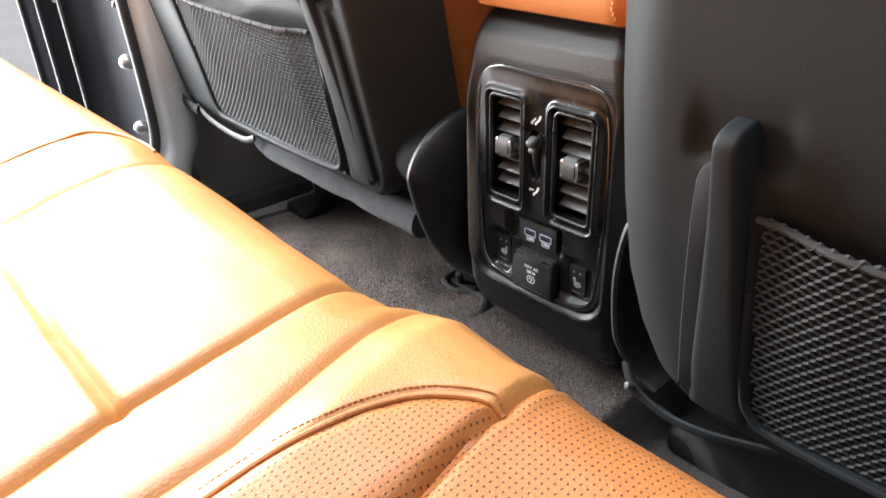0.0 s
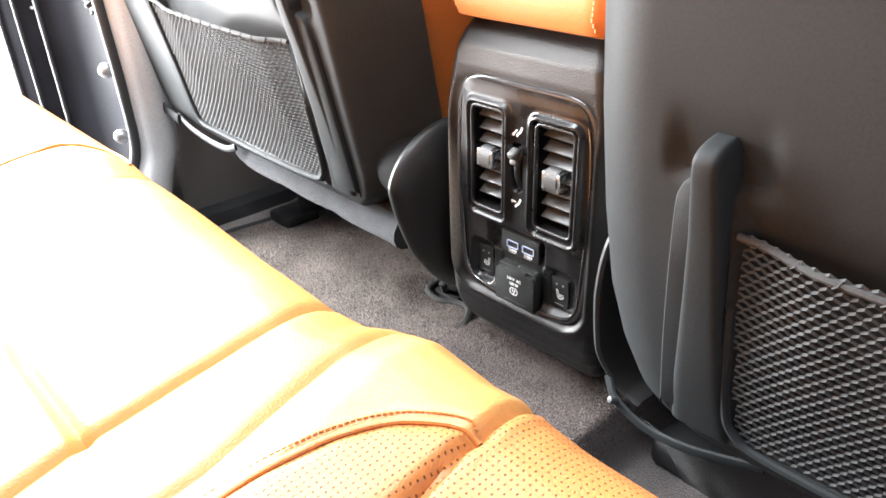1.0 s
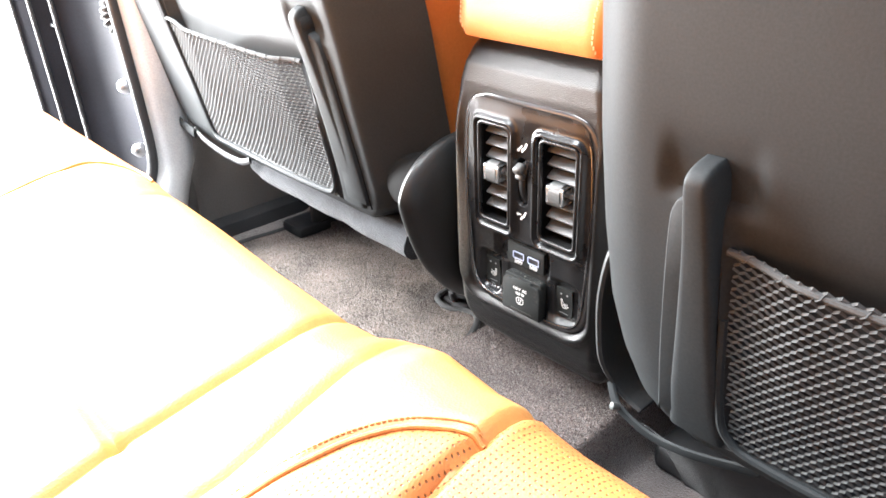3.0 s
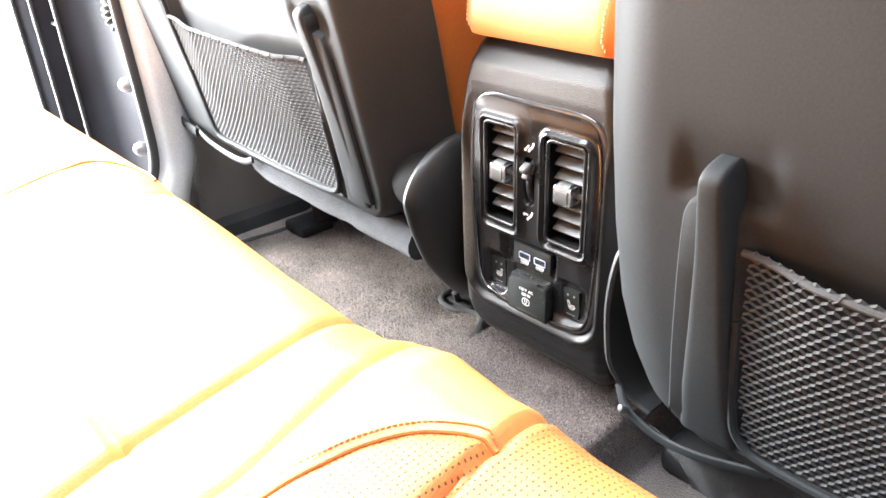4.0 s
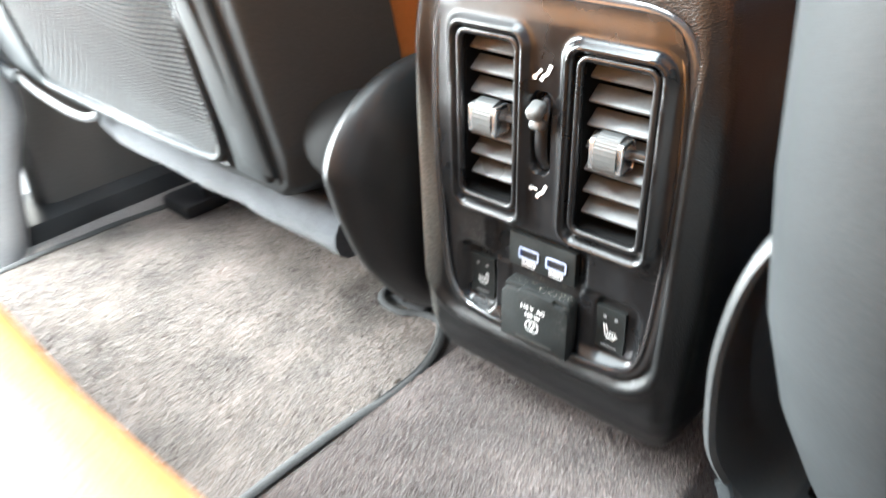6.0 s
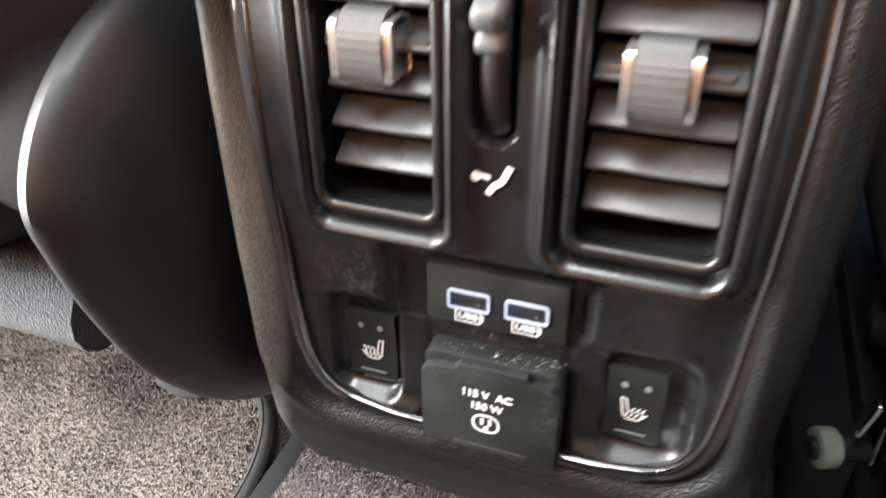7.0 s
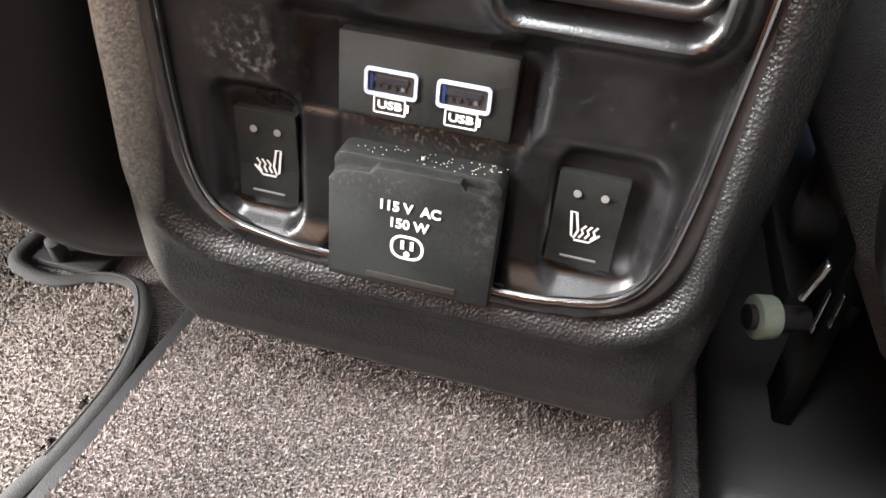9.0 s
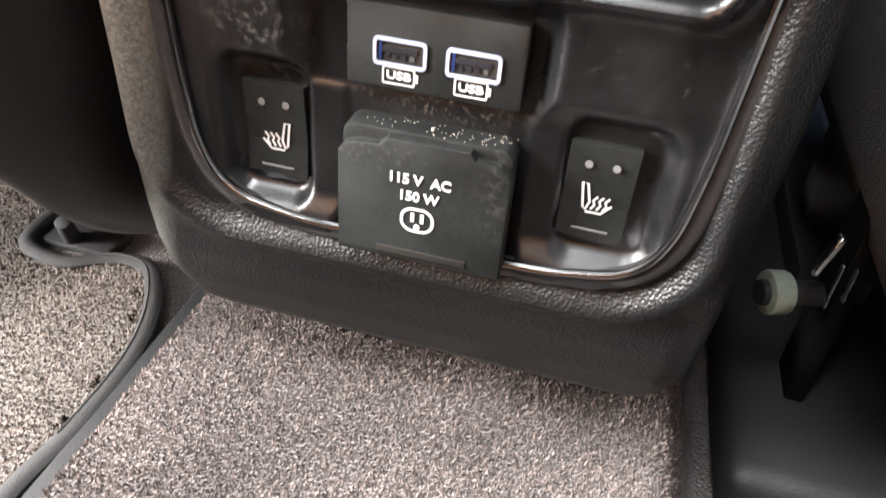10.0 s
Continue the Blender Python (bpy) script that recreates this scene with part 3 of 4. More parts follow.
for ux in (-0.0068, 0.0142):
    bm = bmesh.new()
    A = rrect(ux - 0.0078, ux + 0.0078, 0.1808, 0.1890, 0.0014, 4)
    B = rrect(ux - 0.0068, ux + 0.0068, 0.1818, 0.1880, 0.0007, 4)
    lv = [[bm.verts.new((x, y, z)) for x, z in o] for o, y in ((A, usb_y), (A, usb_y - 0.0007), (B, usb_y - 0.0007), (B, usb_y - 0.0001))]
    for P, Q in zip(lv, lv[1:]):
        for k in range(len(A)):
            bm.faces.new((P[k], Q[k], Q[(k + 1) % len(A)], P[(k + 1) % len(A)]))
    bmesh.ops.recalc_face_normals(bm, faces=bm.faces)
    port = part("usb_port", bm, USBRIM, plate, "USB socket with a pale blue-white rim")
    part("port_well", slab(B, usb_y - 0.00015, usb_y + 0.0002), PORTIN, port)
    part("port_tongue", box(ux - 0.0004, usb_y - 0.0004, 0.1858, 0.0108, 0.0004, 0.0016), TONGUE, port)
    for k in range(4):
        part("port_contact", box(ux - 0.0036 + k * 0.0024, usb_y - 0.0004, 0.1838, 0.0012, 0.0004, 0.0012), KNOB if k == 3 else TONGUE, port)
    part("port_side", box(ux - 0.0056, usb_y - 0.0004, 0.1850, 0.0008, 0.0005, 0.0050), PORTBLUE, port, "blue inner wall")
    lz = 0.17805
    bm = tube([(x, usb_y - 0.0002, z) for x, z in rrect(ux - 0.0048, ux + 0.0044, lz - 0.0024, lz + 0.0024, 0.0003, 2)], 0.00028, 5, closed=True, flat=(0.4, 1))
    box(ux + 0.0050, usb_y - 0.0002, lz, 0.0010, 0.0002, 0.0024, bm=bm)
    part("battery_outline", bm, PRINT, plate)
    lettering("USB", 0.0033, ux - 0.0002, usb_y - 0.0002, lz, plate, width=0.0073)

# power outlet cover
CY = -0.0140
cover = thing("outlet_cover", "matt black hinged power outlet cover with white lettering", "outlet cover")
cover.location = (0, 0.0030, -0.0016)
lid_out = [(-0.0228, 0.1215), (0.0300, 0.1215), (0.0300, 0.1570), (0.0283, 0.1600), (0.0250, 0.1615), (0.0192, 0.1618), (0.0175, 0.1642), (-0.0072, 0.1642), (-0.0098, 0.1616), (-0.0165, 0.1613), (-0.0205, 0.1598), (-0.0225, 0.1570)]
part("lid", slab(lid_out, CY, -0.006, 0.0009), DARKCAP, cover)
part("cover_body", slab(rrect(-0.0222, 0.0295, 0.1220, 0.1652, 0.004, 5), CY + 0.0034, 0.010, 0.0012), DARKCAP, cover)
part("finger_slot", box(0.0048, CY - 0.0001, 0.1252, 0.0290, 0.0008, 0.0024, 0.0003), PORTIN, cover)
lettering("115 V  AC", 0.0046, 0.0031, CY - 0.0002, 0.1519, cover, width=0.0186)
lettering("150 W", 0.0046, 0.0031, CY - 0.0002, 0.1462, cover, width=0.0120)
bm = tube([(x, CY - 0.0001, z) for x, z in rrect(-0.0018, 0.0080, 0.1340, 0.1420, 0.0035, 6)], 0.00050, 5, closed=True, flat=(0.4, 1))
box(0.0016, CY - 0.0001, 0.1389, 0.0011, 0.0003, 0.0031, bm=bm)
box(0.0046, CY - 0.0001, 0.1389, 0.0011, 0.0003, 0.0031, bm=bm)
cyl((0.0031, CY, 0.1356), (0.0031, CY - 0.0003, 0.1356), 0.0010, n=12, bm=bm)
part("socket_symbol", bm, PRINT, cover)
# crumbs and dust that lie on the cover and the panel
crumbs = part("dust", ball((0.0045, -0.0075, 0.1660), (0.0006, 0.0006, 0.0006), 8), DUST, cover)
bm = bmesh.new()
for k in range(60):
    x = random.uniform(-0.016, 0.029)
    ball((x, random.uniform(-0.0100, -0.002), 0.1653), (0.00022, 0.00022, 0.00018), 4, bm)
tagged(part("dust_specks", bm, DUST, cover), kind="stuff")


def seat_switch(x, flip):
    """A rocker for the seat heater: two lamps, a heated-seat symbol, a bright underline."""
    y, z0, z1, h = 0.0018, 0.1350, 0.1668, 0.0101
    sw = thing("seat_heater_switch", "black seat heater rocker switch with white symbol", "switch", "seat heater switches")
    bm = bmesh.new()
    front = [(-0.0008, 0.0), (0.0006, 0.35), (-0.0014, 1.0)]
    rows = []
    for yy, f in front:
        z = z0 + (z1 - z0) * f
        rows.append([bm.verts.new((x + q, y + yy, z)) for q in (-h, -h + 0.001, h - 0.001, h)])
    backs = [[bm.verts.new((x + q, 0.014, z0 + (z1 - z0) * f)) for q in (-h, -h + 0.001, h - 0.001, h)] for _, f in front]
    for R in (rows, backs):
        for a, b in zip(R, R[1:]):
            for k in range(3):
                bm.faces.new((a[k], a[k + 1], b[k + 1], b[k]))
    for k in range(3):
        bm.faces.new((rows[0][k], backs[0][k], backs[0][k + 1], rows[0][k + 1]))
        bm.faces.new((rows[2][k], rows[2][k + 1], backs[2][k + 1], backs[2][k]))
    for a, b, c, d in zip(rows, rows[1:], backs, backs[1:]):
        bm.faces.new((a[0], b[0], d[0], c[0]))
        bm.faces.new((a[3], c[3], d[3], b[3]))
    bmesh.ops.recalc_face_normals(bm, faces=bm.faces)
    part("rocker", bm, DARKCAP, sw, smooth=False)
    yf = lambda z: y + lerp_table([(z0, -0.0008), (z0 + 0.35 * (z1 - z0), 0.0006), (z1, -0.0014)], z) - 0.0003
    for q in (-0.0040, 0.0040):
        part("indicator", cyl((x + q, yf(0.1602), 0.1602), (x + q, yf(0.1602) - 0.0003, 0.1602), 0.0012, n=14), DOTPRINT, sw, "grey indicator lamp, unlit")
    bm = bmesh.new()
    s = -1 if flip else 1
    zc = 0.1478
    pl = lambda px, pz: (x + s * px, yf(zc + pz), zc + pz)
    tube([pl(*p) for p in ((-0.0046, 0.0058), (-0.0030, 0.0056), (-0.0016, -0.0008), (-0.0026, -0.0036), (-0.0034, -0.0028))], 0.00042, 6, closed=True, bm=bm, flat=(0.3, 1))
    tube([pl(-0.0024, -0.0042), pl(0.0022, -0.0042), pl(0.0050, -0.0012)], 0.00038, 6, bm=bm, flat=(0.3, 1))
    for q in (0.0002, 0.0020, 0.0038):
        tube([pl(q - 0.0012, -0.0032), pl(q - 0.0002, -0.0016), pl(q - 0.0008, -0.0002), pl(q + 0.0003, 0.0014)], 0.00038, 6, bm=bm, flat=(0.3, 1))
    part("heated_seat_symbol", bm, PRINT, sw)
    part("underline", box(x, yf(0.1378) - 0.0001, 0.1378, 0.0110, 0.0004, 0.0006), DOTPRINT, sw)


seat_switch(-0.0478, True)
seat_switch(0.0540, False)

# leather lid on top of the console
armrest = thing("armrest_lid", "tan leather padded armrest lid on the console", "armrest")


def lid_point(i, j):
    """Rear and top skin of the pad: rounded rear edge, soft sides."""
    prof = [(0.030, 0.405), (0.006, 0.404), (-0.006, 0.408), (-0.0120, 0.420), (-0.010, 0.440), (-0.002, 0.462), (0.012, 0.480), (0.04, 0.492), (0.12, 0.498), (0.30, 0.498), (0.45, 0.49)]
    y, z = prof[i]
    w = 0.098
    a = (j / 24) * 2 - 1
    sx = math.copysign(abs(a) ** 0.85, a)
    roll_in = 0.020 * max(abs(a) - 0.72, 0) ** 2 / 0.0784
    return (CX + sx * w, y + roll_in * (1.0 if i < 7 else 0.0), z - (roll_in if i > 5 else 0.0))


pad = part("pad", grid(11, 25, lid_point), SHADED_LEATHER, armrest)
for s in (-1, 1):
    bm = bmesh.new()
    for k in range(16):
        z = 0.412 + k * 0.0045
        yy = lerp_table([(0.404, -0.002), (0.42, -0.0135), (0.44, -0.012), (0.462, -0.004), (0.49, 0.01)], z)
        tube([(CX + s * 0.080, yy, z), (CX + s * 0.080, yy, z + 0.003)], 0.0006, 5, bm=bm)
    part("stitch_row", bm, THREAD, armrest, "cream stitching")
for s in (-1, 1):
    part("side_panel", box(CX + s * 0.096, 0.235, 0.444, 0.010, 0.43, 0.085, 0.004), SHADED_LEATHER, armrest)


# ---- front seats ----
def front_seat(s, y0, recline, group, hem_in, hem_out, hook_up, hook_in):
    """A front seat seen from behind: hard back shell with a net pocket and a hook bar, leather front, felt roll, recliner cover."""
    seat = thing("front_seat", "front car seat with dark grey back, net pocket and tan leather", "car seat", group)
    seat.matrix_world = pose(0, y0, 0.19, recline, 0, 0)
    inn = [(-0.045, 0.245), (-0.030, 0.203), (-0.010, 0.178), (0.02, 0.163), (0.06, 0.152), (0.12, 0.146), (0.2, 0.143), (0.7, 0.150)]
    if s < 0:
        inn = [(-0.045, 0.225), (-0.030, 0.178), (-0.010, 0.156), (0.02, 0.148), (0.12, 0.146), (0.2, 0.143), (0.7, 0.150)]
    out = [(-0.045, 0.590), (-0.030, 0.618), (-0.01, 0.642), (0.03, 0.668), (0.10, 0.692), (0.2, 0.706), (0.7, 0.700)]
    NH, NA = 130, 120
    net_out = [(0.0, 0.578), (0.165, 0.636)]
    if s < 0:
        out = [(-0.045, 0.540), (-0.036, 0.580), (-0.022, 0.660), (-0.012, 0.700), (0.008, 0.728), (0.040, 0.741), (0.13, 0.744), (0.7, 0.735)]
        net_out = [(0.0, 0.617), (0.09, 0.623), (0.175, 0.629)]

    def smooth_outline(pts):
        return [(p.x, p.y) for p in smooth_line([(a, b, 0) for a, b in pts], 40)]

    def level(h):
        return lerp_table([(-0.045, 0.030), (-0.040, 0.016), (-0.030, 0.006), (-0.018, 0.001), (-0.008, 0.0), (0.5, 0.0), (0.7, 0.02)], h)

    def in_net(a, h):
        """How far outside the pocket a place is: below zero inside."""
        left, right = 0.2945 - 0.095 * h, lerp_table(net_out, h)
        return max(left - a, a - right, -0.006 - h + (0.010 if s > 0 else 0.006) * sstep(0.30, 0.58, a), h - 0.52)

    def surface(a, h):
        lo, hi = lerp_table(inn, h), lerp_table(out, h)
        y = level(h)
        if s < 0:  # flat back that folds over a firm edge into a flat side
            g = max(1 - (a - lo) / 0.062, 0.0)
            y += 0.092 * (g - 0.10 * (1 - math.exp(-g / 0.10)))
        elif a - lo < 0.072:
            k = (a - lo) / 0.072
            y += 0.085 * (1 - math.sqrt(max(1 - (1 - k) ** 2, 0.0)))
        k = (hi - a) / 0.024
        if k < 1:
            y += 0.045 * (1 - math.sqrt(max(1 - (1 - k) ** 2, 0.0)))
        # pocket floor behind the net, with a rolled rim along its foot
        d = in_net(a, h)
        deep = max(1 - sstep(hem_in - 0.03, hem_in + 0.025, h), sstep(0.36, 0.52, a))
        y += 0.014 * (1 - sstep(-0.012, 0.0, d)) * deep
        y -= 0.005 * math.exp(-((d - 0.004) / 0.004) ** 2) * (1 - sstep(0.12, 0.2, h))
        # outer rim stands a little proud of the pocket
        y -= (0.006 if s < 0 else 0.010) * sstep(0.002, 0.014, a - lerp_table(net_out, h)) * sstep(-0.02, 0.01, h)
        # hollow round the head of the hook bar
        h -= hook_up
        a += hook_in
        win = sstep(0.226, 0.240, a) * (1 - sstep(0.290, 0.302, a))
        y += 0.006 * win * sstep(0.171, 0.178, h) * (1 - sstep(0.184, 0.228, h))
        return y

    def shell(i, j):
        h = -0.045 + (0.70 + 0.045) * (i / (NH - 1)) ** 1.2
        lo, hi = lerp_table(inn, h), lerp_table(out, h)
        f = j / (NA - 1)
        a = lo + (hi - lo) * f
        return (s * a, surface(a, h), h)

    part("back_shell", grid(NH, NA, shell), SEATBACK, seat, "dark grey plastic seat back shell")
    # leather front of the backrest
    bm = grid(24, 33, lambda i, j: (s * (0.152 + 0.51 * j / 32), 0.105 + 0.09 * math.sin(math.pi * min(max((j / 32 - 0.0) / 1.0, 0), 1)) ** 0.5 * (1.0 if 0 < j < 32 else 0.0) + 0.02, 0.06 + 0.66 * i / 23))
    part("backrest_leather", bm, SHADED_LEATHER, seat, "tan leather backrest")
    low = 0.05 if s < 0 else 0.17
    bm = grid(24, 8, lambda i, j: (s * ((0.1500 if s < 0 else 0.158) - 0.012 * math.sin(math.pi * j / 7)), (0.080 if s < 0 else 0.068) + (0.050 if s < 0 else 0.026) * j, low + (0.73 - low) * i / 23))
    part("side_bolster", bm, SHADED_LEATHER, seat, "tan leather side bolster")

    # net: rows of zigzag cords that meet in knots, sagging away from the shell
    def net_y(a, h):
        u = sstep(0.29, 0.34, a) * (1 - sstep(0.55, 0.62, a))
        return -0.002 - 0.010 * u * sstep(0.0, 0.14, h)

    def net_edge(h):
        return 0.2945 - 0.095 * h, lerp_table(net_out, h)

    verts, faces = [], []
    rise, pitch = 0.0046, 0.0082
    rows_n = int((hem_in + 0.010) / rise)
    for r in range(0 if s > 0 else -16, rows_n):
        last = None
        m = int(0.36 / (pitch / 2))
        for k in range(m):
            h0 = -0.004 + r * rise
            up = (k + r) % 2
            lo, hi = net_edge(max(h0, 0))
            a = 0.286 + k * pitch / 2
            if a < lo - 0.002 or a > hi + 0.002:
                last = None
                continue
            sag = -0.004 * math.sin(math.pi * (a - lo) / (hi - lo)) * (h0 / 0.16)
            if s > 0:
                h = h0 + sag + 0.012 * sstep(0.30, 0.58, a) + (0.0024 if up else -0.0002)
            else:  # the outer half is drawn up towards the corner of the hem
                h = h0 + 0.056 * max((a - 0.34) / 0.28, 0.0) ** 1.8 + (0.0016 if up else 0.0)
                if h < -0.006 or h > hem_in + (hem_out - hem_in) * (a - 0.282) / 0.35:
                    last = None
                    continue
            p = Vector((s * a, net_y(a, h) - (0.0009 if up else 0.0), h))
            if last is not None:
                t = 0.00118
                n = len(verts)
                for c in (last, p):
                    verts += [(c.x, c.y - t, c.z), (c.x, c.y + t * 0.3, c.z + t * 1.1), (c.x, c.y + t * 0.3, c.z - t * 1.1)]
                faces += [(n, n + 1, n + 4, n + 3), (n + 1, n + 2, n + 5, n + 4), (n + 2, n, n + 3, n + 5)]
            last = p
    me = bpy.data.meshes.new("pocket_net")
    me.from_pydata([tuple(v) for v in verts], [], faces)
    me.materials.append(NETTING)
    net = new("pocket_net", me)
    net.parent = seat
    tagged(net, "charcoal stretch net", kind="stuff")
    # rolled elastic hem along the top of the net
    hem = []
    for k in range(30):
        f = k / 29
        a = 0.282 + (lerp_table(net_out, 0.18) + 0.004 - 0.282) * f
        h = hem_in + (hem_out - hem_in) * f - 0.003 * math.sin(math.pi * f)
        hem.append((s * a, net_y(a, h) - 0.001, h))
    part("net_hem", tube(hem, 0.0026, 8), NETTING, seat, "rolled elastic hem")
    bm = bmesh.new()
    for k in range(1, 29, 2):
        x, y, z = hem[k]
        tube([(x - 0.0015, y - 0.0010, z - 0.0032), (x + 0.0015, y - 0.0030, z), (x + 0.003, y - 0.0006, z + 0.0030)], 0.0007, 5, bm=bm)
    part("hem_stitches", bm, NETTING, seat)
    # rounded lip along the foot of the pocket
    lip = smooth_line([(s * 0.283, -0.003, 0.100), (s * 0.286, -0.004, 0.03), (s * 0.296, -0.005, 0.000), (s * 0.33, -0.006, -0.008), (s * 0.45, -0.006, -0.005), (s * 0.56, -0.006, 0.000), (s * 0.585, -0.004, 0.02), (s * 0.612, -0.003, 0.08), (s * 0.640, -0.003, 0.165), (s * 0.648, 0.0, 0.25)], 60)
    if s < 0:
        lip = smooth_line([(-0.283, -0.003, 0.100), (-0.286, -0.004, 0.03), (-0.296, -0.005, 0.000), (-0.33, -0.006, -0.008), (-0.45, -0.006, -0.008), (-0.56, -0.006, -0.004), (-0.602, -0.006, -0.002), (-0.618, -0.005, 0.006), (-0.624, -0.004, 0.03), (-0.627, -0.003, 0.09), (-0.633, -0.003, 0.175), (-0.636, 0.0, 0.25)], 80)
    part("pocket_lip", tube(lip, 0.0034, 8), SEATBACK, seat)

    # hook bar beside the pocket
    def bar(i, j):
        u = i / 49
        h = -0.012 + 0.219 * math.sin(u * math.pi / 2)
        rise = hook_up * sstep(-0.012, 0.20, h)
        left = lerp_table([(-0.012, 0.246), (0.03, 0.247), (0.08, 0.250), (0.14, 0.254), (0.207, 0.257)], h)
        right = lerp_table([(-0.012, 0.296), (0.02, 0.288), (0.08, 0.281), (0.15, 0.277), (0.207, 0.275)], h)
        proud = lerp_table([(-0.012, 0.006), (0.03, 0.009), (0.09, 0.012), (0.15, 0.017), (0.19, 0.022), (0.207, 0.022)], h)
        k = max(h - 0.196, 0) / 0.011
        f = math.sqrt(max(1 - k * k, 0.0))
        c, w = (left + right) / 2, (right - left) / 2 * (0.55 + 0.45 * f)
        t = j / 24 * math.pi
        ax = -math.copysign(abs(math.cos(t)) ** 0.35, math.cos(t))
        dy = math.sin(t) ** 0.35
        return (s * (c - hook_in + w * ax), 0.012 - ((proud * (0.6 if s < 0 else 1.0) + 0.006) * f ** 0.7 + 0.006) * dy, h + rise)

    bm = grid(50, 25, bar)
    bmesh.ops.recalc_face_normals(bm, faces=bm.faces)
    part("hook_bar", bm, SEATBACK, seat, "moulded bag hook bar")
    base = slab([(s * (x - hook_in), z + (hook_up if z > 0.1 else 0.0)) for x, z in smooth_outline([(0.2375, -0.004), (0.2365, 0.050), (0.2375, 0.110), (0.2395, 0.155), (0.2425, 0.170), (0.2500, 0.176), (0.2700, 0.176), (0.2740, 0.100), (0.2800, -0.004)])], -0.0055, 0.006, 0.0035)
    part("hook_base", base, SEATBACK, seat)
    part("hook_neck", box(s * (0.265 - hook_in), 0.006, 0.190 + hook_up, 0.020, 0.034, 0.018, 0.005), SEATBACK, seat)
    part("seam_groove", tube([(s * (q - hook_in), -0.0002, z) for q, z in ((0.2376, 0.150 + hook_up), (0.2362, 0.105), (0.2350, 0.05), (0.2362, -0.01))], 0.0008, 6), CAVITY, seat)

    # felt roll under the back and its end brackets
    start = 0.185 if s < 0 else 0.42
    roll = [(s * (start + (0.565 - start) * k / 24), 0.026, -0.050 - 0.012 * (1 - k / 24) + 0.001 * math.sin(k * 0.9)) for k in range(25)]
    part("felt_roll", tube(roll, lambda f: 0.0235 * (1 - 0.25 * max(0, f - 0.9) / 0.1) * (0.94 if abs(f - 0.36) < 0.03 else 1.0), 14), FABRIC, seat, "dark felt roll under the backrest")
    return seat


seat_west = front_seat(-1, -0.033, 12.0, "front seats", 0.177, 0.187, 0.036, 0.010)
seat_east = front_seat(1, -0.107, 6.0, "front seats", 0.152, 0.150, 0.004, 0.0)


def seat_base(s, dy, base):
    """Cushion, recliner cover, brackets and runner of a front seat."""
    level_m = base.matrix_basis.inverted()
    before = set(base.children)
    side = smooth_line([(0, -0.063, 0.230), (0, -0.060, 0.205), (0, -0.050, 0.172), (0, -0.036, 0.138), (0, -0.019, 0.112), (0, 0.003, 0.085), (0, 0.034, 0.060), (0, 0.08, 0.035), (0, 0.16, 0.03), (0, 0.26, 0.04), (0, 0.30, 0.10), (0, 0.29, 0.18), (0, 0.22, 0.25), (0, 0.12, 0.285), (0, 0.05, 0.289), (0, 0.012, 0.287), (0, -0.020, 0.277), (0, -0.048, 0.256)], 90, True)
    rings = [(0.170, 0.050), (0.160, 0.026), (0.152, 0.014), (0.146, 0.0085), (0.141, 0.0055), (0.136, 0.0045), (0.131, 0.006), (0.126, 0.0105), (0.1215, 0.0185), (0.118, 0.030), (0.1155, 0.046), (0.114, 0.066), (0.1135, 0.110)]

    def cov(i, j):
        a, d = rings[i]
        q, k = side[j], 1 - d / 0.12
        return (s * a, 0.11 + (q.y - 0.11) * k, 0.165 + (q.z - 0.165) * k)

    if s < 0:
        part("recliner_cover", grid(len(rings), 90, cov, closed=True), SMOOTHBLACK, base, "smooth black recliner cover")
        part("hinge_shroud", cyl((-0.142, 0.000, 0.225), (-0.196, 0.004, 0.222), 0.040, 0.034, 32, bevel=0.010), CAVITY, base, "matt black hinge shroud")
    else:
        path = smooth_line([(0.156, 0, 0.285), (0.147, 0, 0.262), (0.142, 0, 0.235), (0.1405, 0, 0.205), (0.1445, 0, 0.165), (0.153, 0, 0.135), (0.166, 0, 0.116), (0.182, 0, 0.108)], 50)
        out_in = [(-0.0615, 0.0045), (-0.0640, 0.0020), (-0.0615, -0.0015), (-0.050, -0.003), (-0.010, -0.004), (0.044, -0.003), (0.046, 0.0045), (-0.050, 0.0050)]

        def shield(i, j):
            y, d = out_in[i % 8]
            q = path[j]
            n = (path[min(j + 1, 49)] - path[max(j - 1, 0)]).normalized()
            back = 0.030 * (1 - sstep(0.10, 0.165, q.z)) * (1 if y < 0 else 0) * 0.6
            return (q.x + d * -n.z, y + back, q.z + d * n.x)

        part("side_shield", grid(9, 50, shield), SHIELD, base, "grey curved lower side shield")
        strip = smooth_line([(0.154, -0.052, 0.132), (0.166, -0.058, 0.117), (0.187, -0.060, 0.108), (0.208, -0.060, 0.104), (0.232, -0.060, 0.106), (0.256, -0.058, 0.110), (0.300, -0.052, 0.120)], 30)
        # Dark sheet drawn down from the strip for the shade under the seat.
        shade_top = [q for q in strip if q.x > 0.186] + [Vector((0.340 + 0.020 * k, -0.046, 0.126)) for k in range(12)]

        def shade_sheet(i, j):
            q, f = shade_top[j], i / 9
            return (q.x + 0.010 * f * max(1 - j / 12, 0), q.y + 0.006 + 0.085 * f ** 0.8 + 0.0005 * math.sin(j * 0.7) * f, q.z + (-0.022 - q.z) * f)

        part("under_seat_shade", grid(10, len(shade_top), shade_sheet), FABRIC, base, "dark sheet standing in for the shade under the seat")
        part("lower_strip", tube(strip, 0.0040, 8, flat=(0.6, 1.2)), SEATBACK, base, "thin dark strip under the seat back")
